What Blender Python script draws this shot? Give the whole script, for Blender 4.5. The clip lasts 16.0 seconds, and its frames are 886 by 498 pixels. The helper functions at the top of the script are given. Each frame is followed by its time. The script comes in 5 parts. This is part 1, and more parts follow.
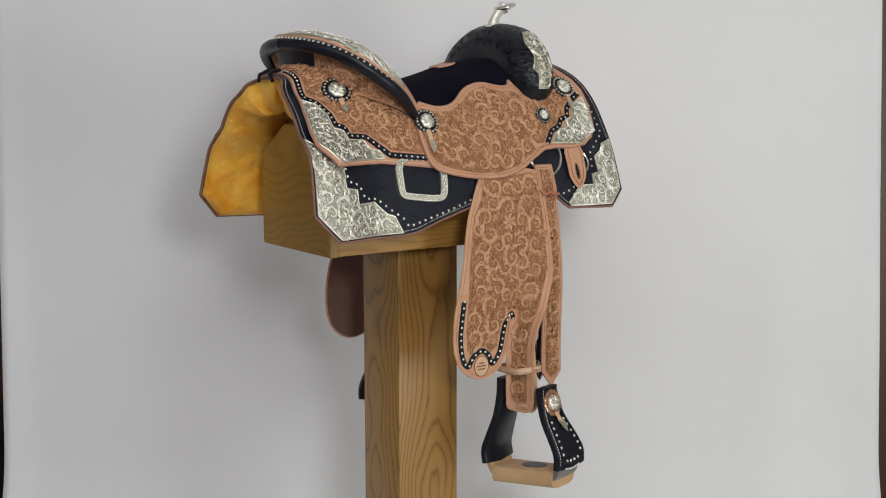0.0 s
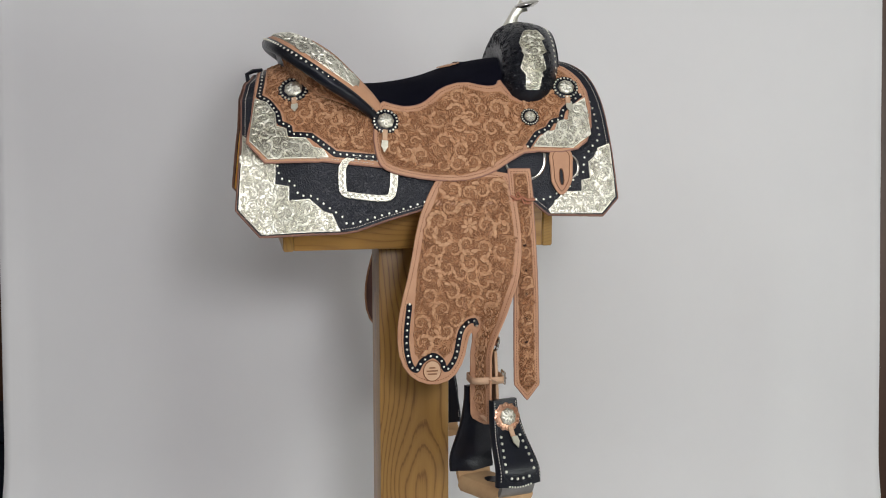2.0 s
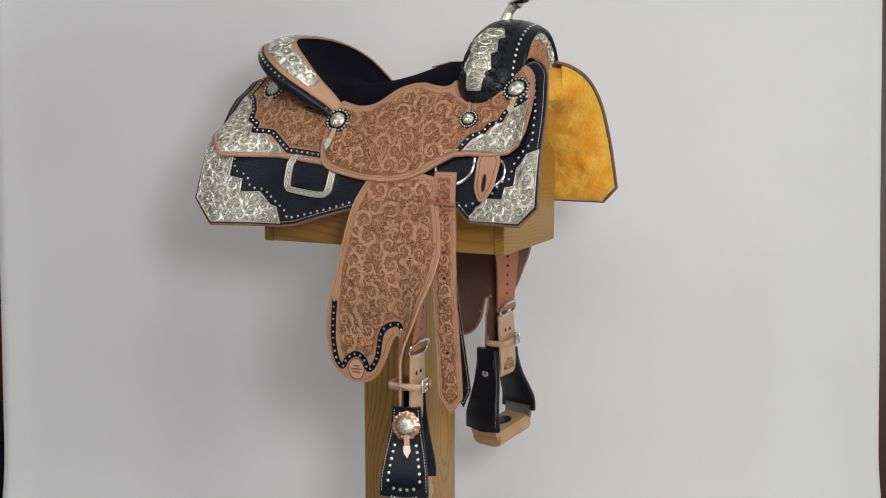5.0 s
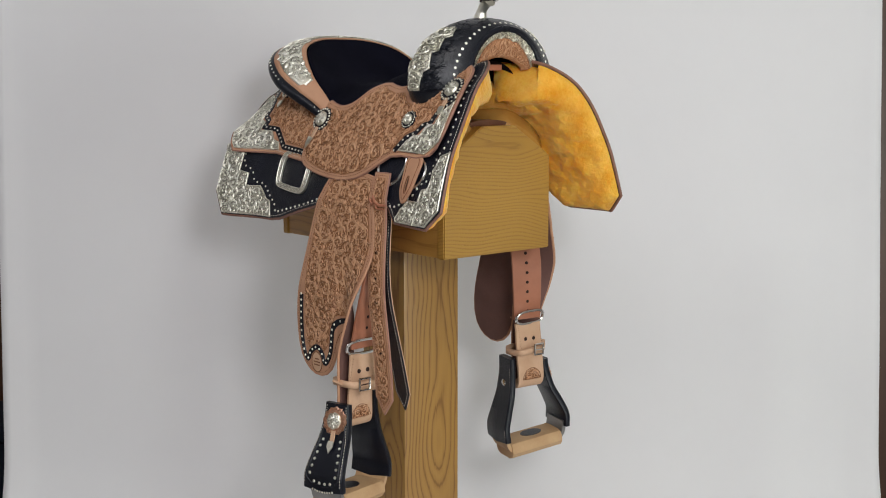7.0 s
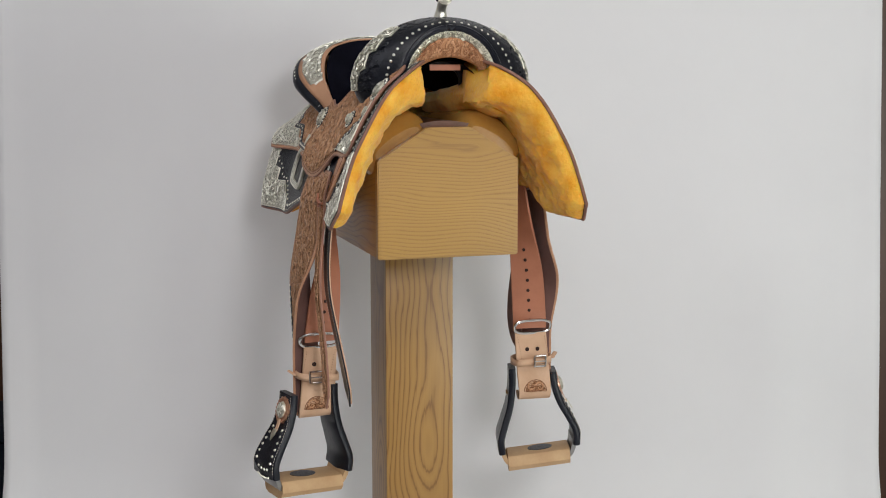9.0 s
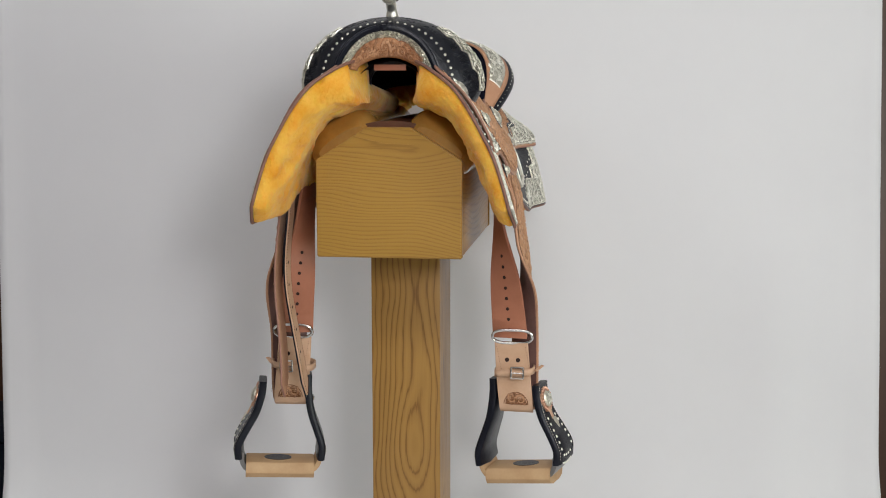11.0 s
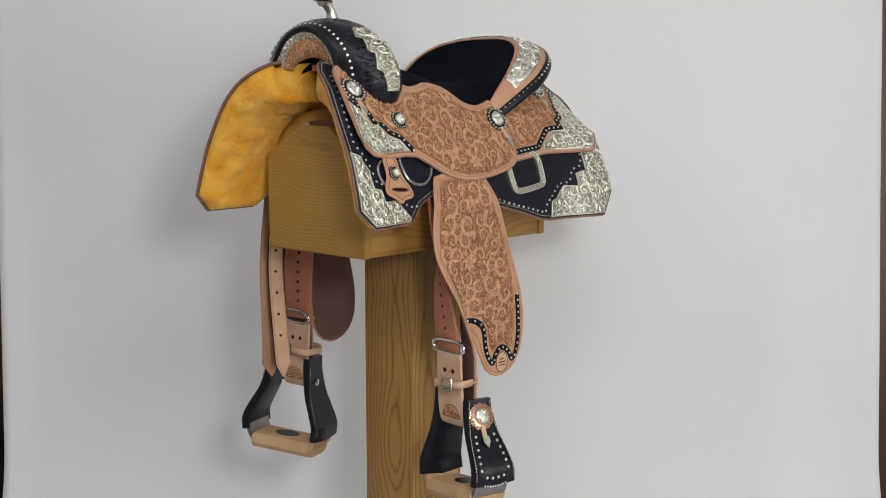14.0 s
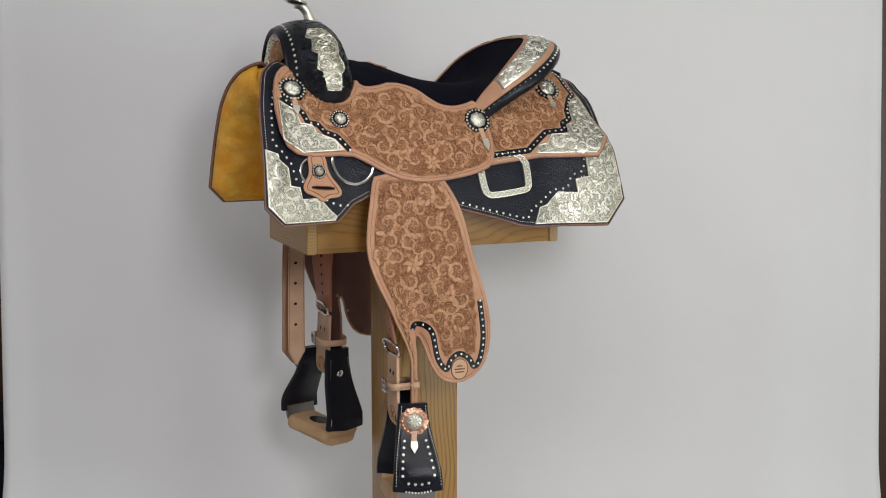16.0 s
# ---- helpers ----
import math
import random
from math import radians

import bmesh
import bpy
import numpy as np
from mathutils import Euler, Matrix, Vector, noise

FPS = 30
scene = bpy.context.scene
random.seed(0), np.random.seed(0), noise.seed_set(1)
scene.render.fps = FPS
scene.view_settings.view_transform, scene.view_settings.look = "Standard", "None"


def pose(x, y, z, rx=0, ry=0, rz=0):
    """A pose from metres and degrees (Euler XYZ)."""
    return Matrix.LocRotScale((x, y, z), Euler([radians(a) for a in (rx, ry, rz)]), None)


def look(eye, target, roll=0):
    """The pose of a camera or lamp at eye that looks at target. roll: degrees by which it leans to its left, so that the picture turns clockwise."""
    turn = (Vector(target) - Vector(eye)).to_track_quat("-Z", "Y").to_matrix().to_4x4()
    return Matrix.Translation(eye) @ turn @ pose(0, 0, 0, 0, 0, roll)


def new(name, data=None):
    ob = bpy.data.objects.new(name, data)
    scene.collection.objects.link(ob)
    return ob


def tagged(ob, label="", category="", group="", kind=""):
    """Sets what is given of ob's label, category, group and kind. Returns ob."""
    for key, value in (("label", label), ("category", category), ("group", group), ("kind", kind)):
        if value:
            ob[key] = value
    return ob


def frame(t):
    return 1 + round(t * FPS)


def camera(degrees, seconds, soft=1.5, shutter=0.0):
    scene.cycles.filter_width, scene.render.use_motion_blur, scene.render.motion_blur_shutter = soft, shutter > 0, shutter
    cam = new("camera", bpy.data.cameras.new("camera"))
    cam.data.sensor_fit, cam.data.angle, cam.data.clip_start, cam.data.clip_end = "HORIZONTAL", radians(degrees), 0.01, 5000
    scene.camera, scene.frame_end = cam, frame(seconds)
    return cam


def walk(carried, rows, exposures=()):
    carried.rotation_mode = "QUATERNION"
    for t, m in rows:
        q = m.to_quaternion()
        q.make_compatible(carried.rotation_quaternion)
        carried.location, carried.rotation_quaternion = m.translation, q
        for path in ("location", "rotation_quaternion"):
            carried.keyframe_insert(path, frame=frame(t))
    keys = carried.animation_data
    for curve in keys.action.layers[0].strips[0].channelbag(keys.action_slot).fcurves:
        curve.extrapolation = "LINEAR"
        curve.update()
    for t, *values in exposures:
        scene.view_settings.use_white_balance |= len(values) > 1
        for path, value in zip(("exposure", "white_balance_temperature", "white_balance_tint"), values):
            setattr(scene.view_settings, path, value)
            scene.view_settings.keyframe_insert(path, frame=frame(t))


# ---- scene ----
from mathutils.geometry import delaunay_2d_cdt

# ---------------------------------------------------------------- camera
CZ = 1.35                       # height of the lens above the floor
EYE = (0.0661, -2.5995, CZ)
VIEW = look(EYE, (0.0661, -2.5995 + math.cos(0.13977), CZ - math.sin(0.13977)), -0.05)
cam = camera(38.705, 16.0, soft=1.0)
walk(cam, [(0.0, VIEW), (16.0, VIEW)], exposures=[(0.0, -0.13), (2.5, -0.17), (4.2, -0.12), (6.5, -0.06), (9.0, -0.05), (12.5, -0.05), (14.5, -0.08), (16.0, -0.18)])

# ---------------------------------------------------------------- light
world = bpy.data.worlds.new("room_light")
scene.world = world
world.use_nodes = True
world.node_tree.nodes["Background"].inputs[0].default_value = (0.84, 0.9, 1.0, 1)
world.node_tree.nodes["Background"].inputs[1].default_value = 0.12


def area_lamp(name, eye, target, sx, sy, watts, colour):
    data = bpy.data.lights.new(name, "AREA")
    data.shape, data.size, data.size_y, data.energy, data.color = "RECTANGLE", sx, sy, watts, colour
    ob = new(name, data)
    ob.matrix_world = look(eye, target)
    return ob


# Added area lamps out of view; no softbox, ceiling fixture or window stands there.
area_lamp("front_key_lamp", (0.62, -2.75, 1.80), (0.05, 0.0, 1.0), 0.5, 0.5, 27, (0.97, 0.97, 1.0))
area_lamp("overhead_fill_lamp", (0.0, -1.8, 2.70), (0.0, -0.3, 0.0), 1.2, 0.6, 19, (1.0, 0.98, 0.97))
area_lamp("overhead_fill_lamp", (-1.6, -1.3, 2.70), (-0.9, -0.2, 0.0), 1.2, 0.6, 10, (0.88, 0.89, 1.0))
area_lamp("side_fill_lamp", (2.9, -2.5, 0.85), (0.5, 0.6, 0.40), 1.2, 1.4, 44, (0.95, 1.0, 0.96))


# ---------------------------------------------------------------- materials
def material(name, base, second=None, rough=0.5, metal=0.0, scale=40.0, spread=0.5, bump=0.0, bump_scale=200.0,
             stretch=(1, 1, 1), coat=0.0, sheen=0.0, voronoi=False, detail=6.0, dist=0.002, fine=0.12, spec=0.5, soft_glow=0.0):
    m = bpy.data.materials.new(name)
    m.use_nodes = True
    nt = m.node_tree
    n, l = nt.nodes, nt.links
    b = n["Principled BSDF"]
    b.inputs["Roughness"].default_value, b.inputs["Metallic"].default_value = rough, metal
    b.inputs["Coat Weight"].default_value, b.inputs["Sheen Weight"].default_value = coat, sheen
    b.inputs["Coat Roughness"].default_value = 0.25
    b.inputs["Specular IOR Level"].default_value = spec
    b.inputs["Subsurface Weight"].default_value, b.inputs["Subsurface Scale"].default_value = soft_glow, 0.012
    co = n.new("ShaderNodeTexCoord")
    mp = n.new("ShaderNodeMapping")
    mp.inputs["Scale"].default_value = stretch
    l.new(co.outputs["Object"], mp.inputs["Vector"])
    nz = n.new("ShaderNodeTexNoise")
    nz.inputs["Scale"].default_value, nz.inputs["Detail"].default_value = scale, detail
    l.new(mp.outputs[0], nz.inputs["Vector"])
    nf = n.new("ShaderNodeTexNoise")
    nf.inputs["Scale"].default_value, nf.inputs["Detail"].default_value = scale * 9, 3
    l.new(mp.outputs[0], nf.inputs["Vector"])
    ramp = n.new("ShaderNodeValToRGB")
    c2 = second or [c * 0.75 for c in base]
    ramp.color_ramp.elements[0].position, ramp.color_ramp.elements[1].position = 0.5 - spread / 2, 0.5 + spread / 2
    ramp.color_ramp.elements[0].color, ramp.color_ramp.elements[1].color = (*c2, 1), (*base, 1)
    mixn = n.new("ShaderNodeMath")
    mixn.operation = "MULTIPLY_ADD"
    l.new(nf.outputs["Fac"], mixn.inputs[0])
    mixn.inputs[1].default_value = fine * 2
    l.new(nz.outputs["Fac"], mixn.inputs[2])
    sub = n.new("ShaderNodeMath")
    sub.operation = "SUBTRACT"
    l.new(mixn.outputs[0], sub.inputs[0])
    sub.inputs[1].default_value = fine
    l.new(sub.outputs[0], ramp.inputs["Fac"])
    l.new(ramp.outputs["Color"], b.inputs["Base Color"])
    if bump:
        bp = n.new("ShaderNodeBump")
        bp.inputs["Strength"].default_value, bp.inputs["Distance"].default_value = bump, dist
        if voronoi:
            t = n.new("ShaderNodeTexVoronoi")
            t.feature = "DISTANCE_TO_EDGE"
            t.inputs["Scale"].default_value = bump_scale
            l.new(mp.outputs[0], t.inputs["Vector"])
            l.new(t.outputs["Distance"], bp.inputs["Height"])
        else:
            t = n.new("ShaderNodeTexNoise")
            t.inputs["Scale"].default_value, t.inputs["Detail"].default_value = bump_scale, 4
            l.new(mp.outputs[0], t.inputs["Vector"])
            l.new(t.outputs["Fac"], bp.inputs["Height"])
        l.new(bp.outputs[0], b.inputs["Normal"])
    return m


def wood_material(name, light, dark, axis, pith, freq=110.0, rough=0.42, sway=0.034):
    """Sawn oak: growth rings about a pith line that runs along one axis (0, 1 or 2), with pores and slow drift."""
    m = bpy.data.materials.new(name)
    m.use_nodes = True
    nt = m.node_tree
    n, l = nt.nodes, nt.links
    b = n["Principled BSDF"]
    b.inputs["Coat Weight"].default_value, b.inputs["Coat Roughness"].default_value = 0.2, 0.3
    co = n.new("ShaderNodeTexCoord")

    def stretched(along, scale, detail):
        mp = n.new("ShaderNodeMapping")
        k = [1.0, 1.0, 1.0]
        k[axis] = along
        mp.inputs["Scale"].default_value = k
        l.new(co.outputs["Object"], mp.inputs["Vector"])
        t = n.new("ShaderNodeTexNoise")
        t.inputs["Scale"].default_value, t.inputs["Detail"].default_value = scale, detail
        l.new(mp.outputs[0], t.inputs["Vector"])
        return t

    def math_node(op, a, c, d=None):
        t = n.new("ShaderNodeMath")
        t.operation = op
        for k, v in enumerate((a, c, d)):
            if v is None:
                continue
            if isinstance(v, (int, float)):
                t.inputs[k].default_value = v
            else:
                l.new(v, t.inputs[k])
        return t.outputs[0]
    sep = n.new("ShaderNodeSeparateXYZ")
    l.new(co.outputs["Object"], sep.inputs[0])
    p, q = [k for k in range(3) if k != axis]
    drift = stretched(0.45, 6.0, 1.5)
    wob = stretched(0.2, 30.0, 2.0)
    dp = math_node("SUBTRACT", sep.outputs[p], pith[0])
    dq = math_node("SUBTRACT", sep.outputs[q], pith[1])
    r = math_node("SQRT", math_node("ADD", math_node("MULTIPLY", dp, dp), math_node("MULTIPLY", dq, dq)), 0.0)
    r = math_node("MULTIPLY_ADD", drift.outputs["Fac"], sway * 2, r)
    r = math_node("MULTIPLY_ADD", wob.outputs["Fac"], 0.006, r)
    ring = math_node("FRACT", math_node("MULTIPLY", r, freq), 0.0)
    fine = stretched(0.03, 300.0, 4.0)
    tone = stretched(0.3, 5.0, 2.0)
    val = math_node("MULTIPLY_ADD", fine.outputs["Fac"], 0.5, ring)
    ramp = n.new("ShaderNodeValToRGB")
    e = ramp.color_ramp.elements
    mid = [a * 0.72 + c * 0.28 for a, c in zip(light, dark)]
    e[0].position, e[1].position = 0.12, 0.42
    e[0].color, e[1].color = (*mid, 1), (*light, 1)
    for pos, col in ((0.55, light), (0.78, mid), (0.90, dark), (1.0, mid)):
        k = e.new(pos)
        k.color = (*col, 1)
    l.new(math_node("MULTIPLY", val, 0.8), ramp.inputs["Fac"])
    mixc = n.new("ShaderNodeMix")
    mixc.data_type, mixc.blend_type = "RGBA", "MULTIPLY"
    mixc.inputs[0].default_value = 1.0
    tr = n.new("ShaderNodeValToRGB")
    tr.color_ramp.elements[0].position, tr.color_ramp.elements[1].position = 0.3, 0.7
    tr.color_ramp.elements[0].color, tr.color_ramp.elements[1].color = (0.78, 0.74, 0.66, 1), (1.0, 1.0, 1.0, 1)
    l.new(tone.outputs["Fac"], tr.inputs["Fac"])
    l.new(ramp.outputs["Color"], mixc.inputs[6])
    l.new(tr.outputs["Color"], mixc.inputs[7])
    l.new(mixc.outputs[2], b.inputs["Base Color"])
    l.new(math_node("MULTIPLY_ADD", fine.outputs["Fac"], 0.3, rough - 0.15), b.inputs["Roughness"])
    bp = n.new("ShaderNodeBump")
    bp.inputs["Strength"].default_value, bp.inputs["Distance"].default_value = 0.35, 0.0010
    l.new(val, bp.inputs["Height"])
    l.new(bp.outputs[0], b.inputs["Normal"])
    return m


TAN = (0.58, 0.328, 0.195)
M_TAN = material("tan_leather", TAN, (0.46, 0.23, 0.135), 0.5, scale=30, bump=0.15, bump_scale=700, spread=0.7, spec=0.35)
M_GROUND = material("stippled_leather", (0.50, 0.255, 0.13), (0.34, 0.155, 0.07), 0.6, scale=90, bump=0.5, bump_scale=900, spec=0.3)
M_GROOVE = material("antiqued_leather", (0.25, 0.105, 0.045), (0.16, 0.062, 0.026), 0.6, scale=60, bump=0.3, bump_scale=900, spec=0.3)
M_LEAF = material("carved_leather", (0.63, 0.365, 0.205), (0.47, 0.24, 0.122), 0.42, scale=150, spread=0.42, bump=0.4, bump_scale=700, spec=0.45, fine=0.2)
M_PALE = material("pale_leather", (0.64, 0.42, 0.28), (0.54, 0.33, 0.2), 0.5, scale=25, bump=0.1, bump_scale=600, spec=0.35)
M_WRAP = material("wrapped_leather", (0.56, 0.37, 0.20), (0.46, 0.28, 0.14), 0.55, scale=22, bump=0.15, bump_scale=400, spec=0.3)
M_ROSE = material("russet_strap_leather", (0.44, 0.175, 0.10), (0.35, 0.135, 0.075), 0.45, scale=18, bump=0.1, bump_scale=500, spec=0.35)
M_EDGE = material("burnished_edge_leather", (0.40, 0.21, 0.15), (0.28, 0.14, 0.10), 0.5, scale=40, bump=0.2, bump_scale=400, spec=0.3)
M_SKIRTEDGE = material("dark_edge_leather", (0.27, 0.135, 0.098), (0.17, 0.085, 0.062), 0.5, scale=40, bump=0.2, bump_scale=400, spec=0.3)
M_FLESH = material("flesh_side_leather", (0.20, 0.105, 0.088), (0.15, 0.08, 0.068), 0.75, scale=18, bump=0.3, bump_scale=500, spec=0.25)
M_BLACK = material("black_leather", (0.009, 0.010, 0.017), (0.005, 0.006, 0.010), 0.3, scale=30, bump=0.3, bump_scale=300, spec=0.28)
M_GRAIN = material("pebbled_black_leather", (0.009, 0.011, 0.020), (0.005, 0.006, 0.011), 0.38, scale=30, bump=0.7,
                   bump_scale=190, voronoi=True, dist=0.002, spec=0.3)
M_CARVEBLACK = material("carved_black_leather", (0.009, 0.010, 0.016), (0.004, 0.005, 0.008), 0.3, scale=60, bump=0.4, bump_scale=250, spec=0.35)
M_SUEDE = material("black_suede", (0.006, 0.006, 0.013), (0.003, 0.003, 0.007), 0.95, scale=16, bump=0.3, bump_scale=900, spec=0.08)
M_SILVER = material("engraved_silver", (0.80, 0.775, 0.67), (0.66, 0.63, 0.52), 0.42, 1.0, scale=120, bump=0.5, bump_scale=320, dist=0.0012)
M_SILVERLEAF = material("bright_silver", (0.95, 0.93, 0.84), (0.86, 0.84, 0.74), 0.40, 1.0, scale=90, bump=0.35, bump_scale=420, dist=0.001)
M_TARNISH = material("oxidised_silver", (0.40, 0.385, 0.33), (0.27, 0.26, 0.22), 0.5, 1.0, scale=90)
M_GUNMETAL = material("worn_metal", (0.34, 0.33, 0.32), (0.26, 0.25, 0.24), 0.4, 1.0, scale=40)
M_STEEL = material("polished_steel", (0.72, 0.70, 0.67), (0.6, 0.58, 0.55), 0.2, 1.0, scale=50)
M_COPPER = material("copper_berry", (0.72, 0.42, 0.29), (0.55, 0.30, 0.2), 0.3, 1.0, scale=90)
M_FLEECE = material("yellow_fleece", (0.88, 0.52, 0.092), (0.73, 0.295, 0.012), 0.95, scale=20, spread=0.42, bump=1.0, bump_scale=130,
                    sheen=0.2, dist=0.0032, spec=0.1, soft_glow=0.35)
M_WOODX = wood_material("oak_along", (0.43, 0.228, 0.05), (0.29, 0.14, 0.028), 0, (0.02, CZ - 0.5), 90.0, sway=0.06)
M_WOODY = wood_material("oak_across", (0.40, 0.222, 0.037), (0.295, 0.15, 0.024), 1, (0.21, CZ - 0.135), 150.0, sway=0.06)
M_WOODZ = wood_material("oak_upright", (0.41, 0.225, 0.054), (0.215, 0.097, 0.02), 2, (0.03, 0.02), 120.0, sway=0.05)
M_PAD = material("lacquered_rawhide", (0.42, 0.235, 0.062), (0.32, 0.155, 0.032), 0.2, scale=14, bump=0.1, bump_scale=60, coat=0.5)
M_PAPER = material("backdrop_paper", (0.80, 0.795, 0.80), (0.76, 0.755, 0.765), 0.85, scale=2.5, bump=0.05, bump_scale=9, spread=0.8)
M_WALL = material("painted_wall", (0.80, 0.78, 0.74), (0.74, 0.72, 0.68), 0.8, scale=3)
M_DARKWOOD = material("dark_stained_wood", (0.12, 0.045, 0.02), (0.06, 0.022, 0.01), 0.4, scale=14, stretch=(1, 1, 0.1))
M_NAVY = material("dark_navy_cloth", (0.008, 0.010, 0.025), (0.005, 0.006, 0.014), 0.9, scale=30)
M_FLOOR = material("grey_floor", (0.30, 0.28, 0.26), (0.22, 0.21, 0.2), 0.6, scale=6)
M_CEIL = material("white_ceiling", (0.78, 0.78, 0.76), (0.72, 0.72, 0.70), 0.9, scale=5)
M_STITCH = material("white_thread", (0.75, 0.68, 0.6), None, 0.8, scale=80)
M_HOLE = material("punched_hole", (0.03, 0.012, 0.008), None, 0.9, scale=80)


# ---------------------------------------------------------------- mesh helpers
def mesh_object(name, verts, faces, mat, parent=None, label="", smooth=True):
    me = bpy.data.meshes.new(name)
    me.from_pydata([tuple(v) for v in verts], [], faces)
    me.update()
    if smooth:
        me.shade_smooth()
        me.set_sharp_from_angle(angle=radians(38))
    me.materials.append(mat)
    ob = new(name, me)
    ob.parent = parent
    if label:
        ob["label"] = label
    return ob


def part(name, bm, mat, parent, label="", smooth=True):
    me = bpy.data.meshes.new(name)
    bmesh.ops.recalc_face_normals(bm, faces=bm.faces)
    bm.to_mesh(me)
    bm.free()
    if smooth:
        me.shade_smooth()
        me.set_sharp_from_angle(angle=radians(38))
    me.materials.append(mat)
    ob = new(name, me)
    ob.parent = parent
    if label:
        ob["label"] = label
    return ob


def box_bm(x0, x1, y0, y1, z0, z1, bevel=0.003):
    bm = bmesh.new()
    bmesh.ops.create_cube(bm, size=1.0, matrix=Matrix.Translation(((x0 + x1) / 2, (y0 + y1) / 2, (z0 + z1) / 2)) @ Matrix.Diagonal((x1 - x0, y1 - y0, z1 - z0, 1)))
    if bevel:
        bmesh.ops.bevel(bm, geom=bm.edges[:], offset=bevel, segments=2, affect="EDGES", profile=0.6)
    return bm


def catmull(pts, n=6, closed=False):
    pts = [np.array(p, float) for p in pts]
    out, m = [], len(pts)
    for i in range(m if closed else m - 1):
        if closed:
            a, b, c, d = (pts[(i + k) % m] for k in (-1, 0, 1, 2))
        else:
            a, b, c, d = pts[max(i - 1, 0)], pts[i], pts[i + 1], pts[min(i + 2, m - 1)]
        for k in range(n):
            t = k / n
            out.append(0.5 * (2 * b + (c - a) * t + (2 * a - 5 * b + 4 * c - d) * t * t + (3 * b - a - 3 * c + d) * t ** 3))
    if not closed:
        out.append(pts[-1])
    return out


def resample(pts, step, closed=True):
    pts = [np.array(p, float) for p in pts]
    out = []
    for i in range(len(pts) if closed else len(pts) - 1):
        a, b = pts[i], pts[(i + 1) % len(pts)]
        k = max(1, int(np.linalg.norm(b - a) / step + 0.5))
        out += [a + (b - a) * j / k for j in range(k)]
    if not closed:
        out.append(pts[-1])
    return out


def even(pts, step):
    """Points at even steps along an open line."""
    pts = np.array(pts, float)
    seg = np.linalg.norm(np.diff(pts, axis=0), axis=1)
    cum = np.concatenate([[0], np.cumsum(seg)])
    n = max(1, int(round(cum[-1] / step)))
    s = np.linspace(0, cum[-1], n + 1)
    return [np.array([np.interp(q, cum, pts[:, k]) for k in range(pts.shape[1])]) for q in s]


def chaikin(pts, n=2):
    pts = [np.array(p, float) for p in pts]
    for _ in range(n):
        out = []
        for i in range(len(pts)):
            a, b = pts[i], pts[(i + 1) % len(pts)]
            out += [a * 0.75 + b * 0.25, a * 0.25 + b * 0.75]
        pts = out
    return pts


def inside(poly, p):
    """Even-odd test of points p (n x 2) in poly (m x 2)."""
    poly, p = np.asarray(poly), np.atleast_2d(p)
    res = np.zeros(len(p), bool)
    q = np.roll(poly, -1, axis=0)
    for (ax, ay), (bx, by) in zip(poly, q):
        hit = ((ay > p[:, 1]) != (by > p[:, 1]))
        if hit.any():
            xs = (bx - ax) * (p[:, 1] - ay) / (by - ay + 1e-15) + ax
            res ^= hit & (p[:, 0] < xs)
    return res


def edge_distance(poly, p):
    a, p = np.asarray(poly, float), np.atleast_2d(p)
    d = np.roll(a, -1, axis=0) - a
    out = np.empty(len(p))
    for s in range(0, len(p), 500):
        r = p[s:s + 500, None, :] - a[None]
        t = np.clip((r * d[None]).sum(2) / ((d * d).sum(1) + 1e-15)[None], 0, 1)
        out[s:s + 500] = np.linalg.norm(r - t[..., None] * d[None], axis=2).min(1)
    return out


def inset(poly, d):
    """The outline moved inwards by d."""
    poly = np.asarray(poly, float)
    area = 0.5 * np.sum(poly[:, 0] * np.roll(poly[:, 1], -1) - poly[:, 1] * np.roll(poly[:, 0], -1))
    t = np.roll(poly, -1, axis=0) - np.roll(poly, 1, axis=0)
    t /= np.linalg.norm(t, axis=1)[:, None] + 1e-12
    nrm = np.stack([-t[:, 1], t[:, 0]], 1) * (1 if area > 0 else -1)
    out = poly + nrm * d
    keep = inside(poly, out) & (edge_distance(poly, out) > d * 0.9)
    return out[keep]


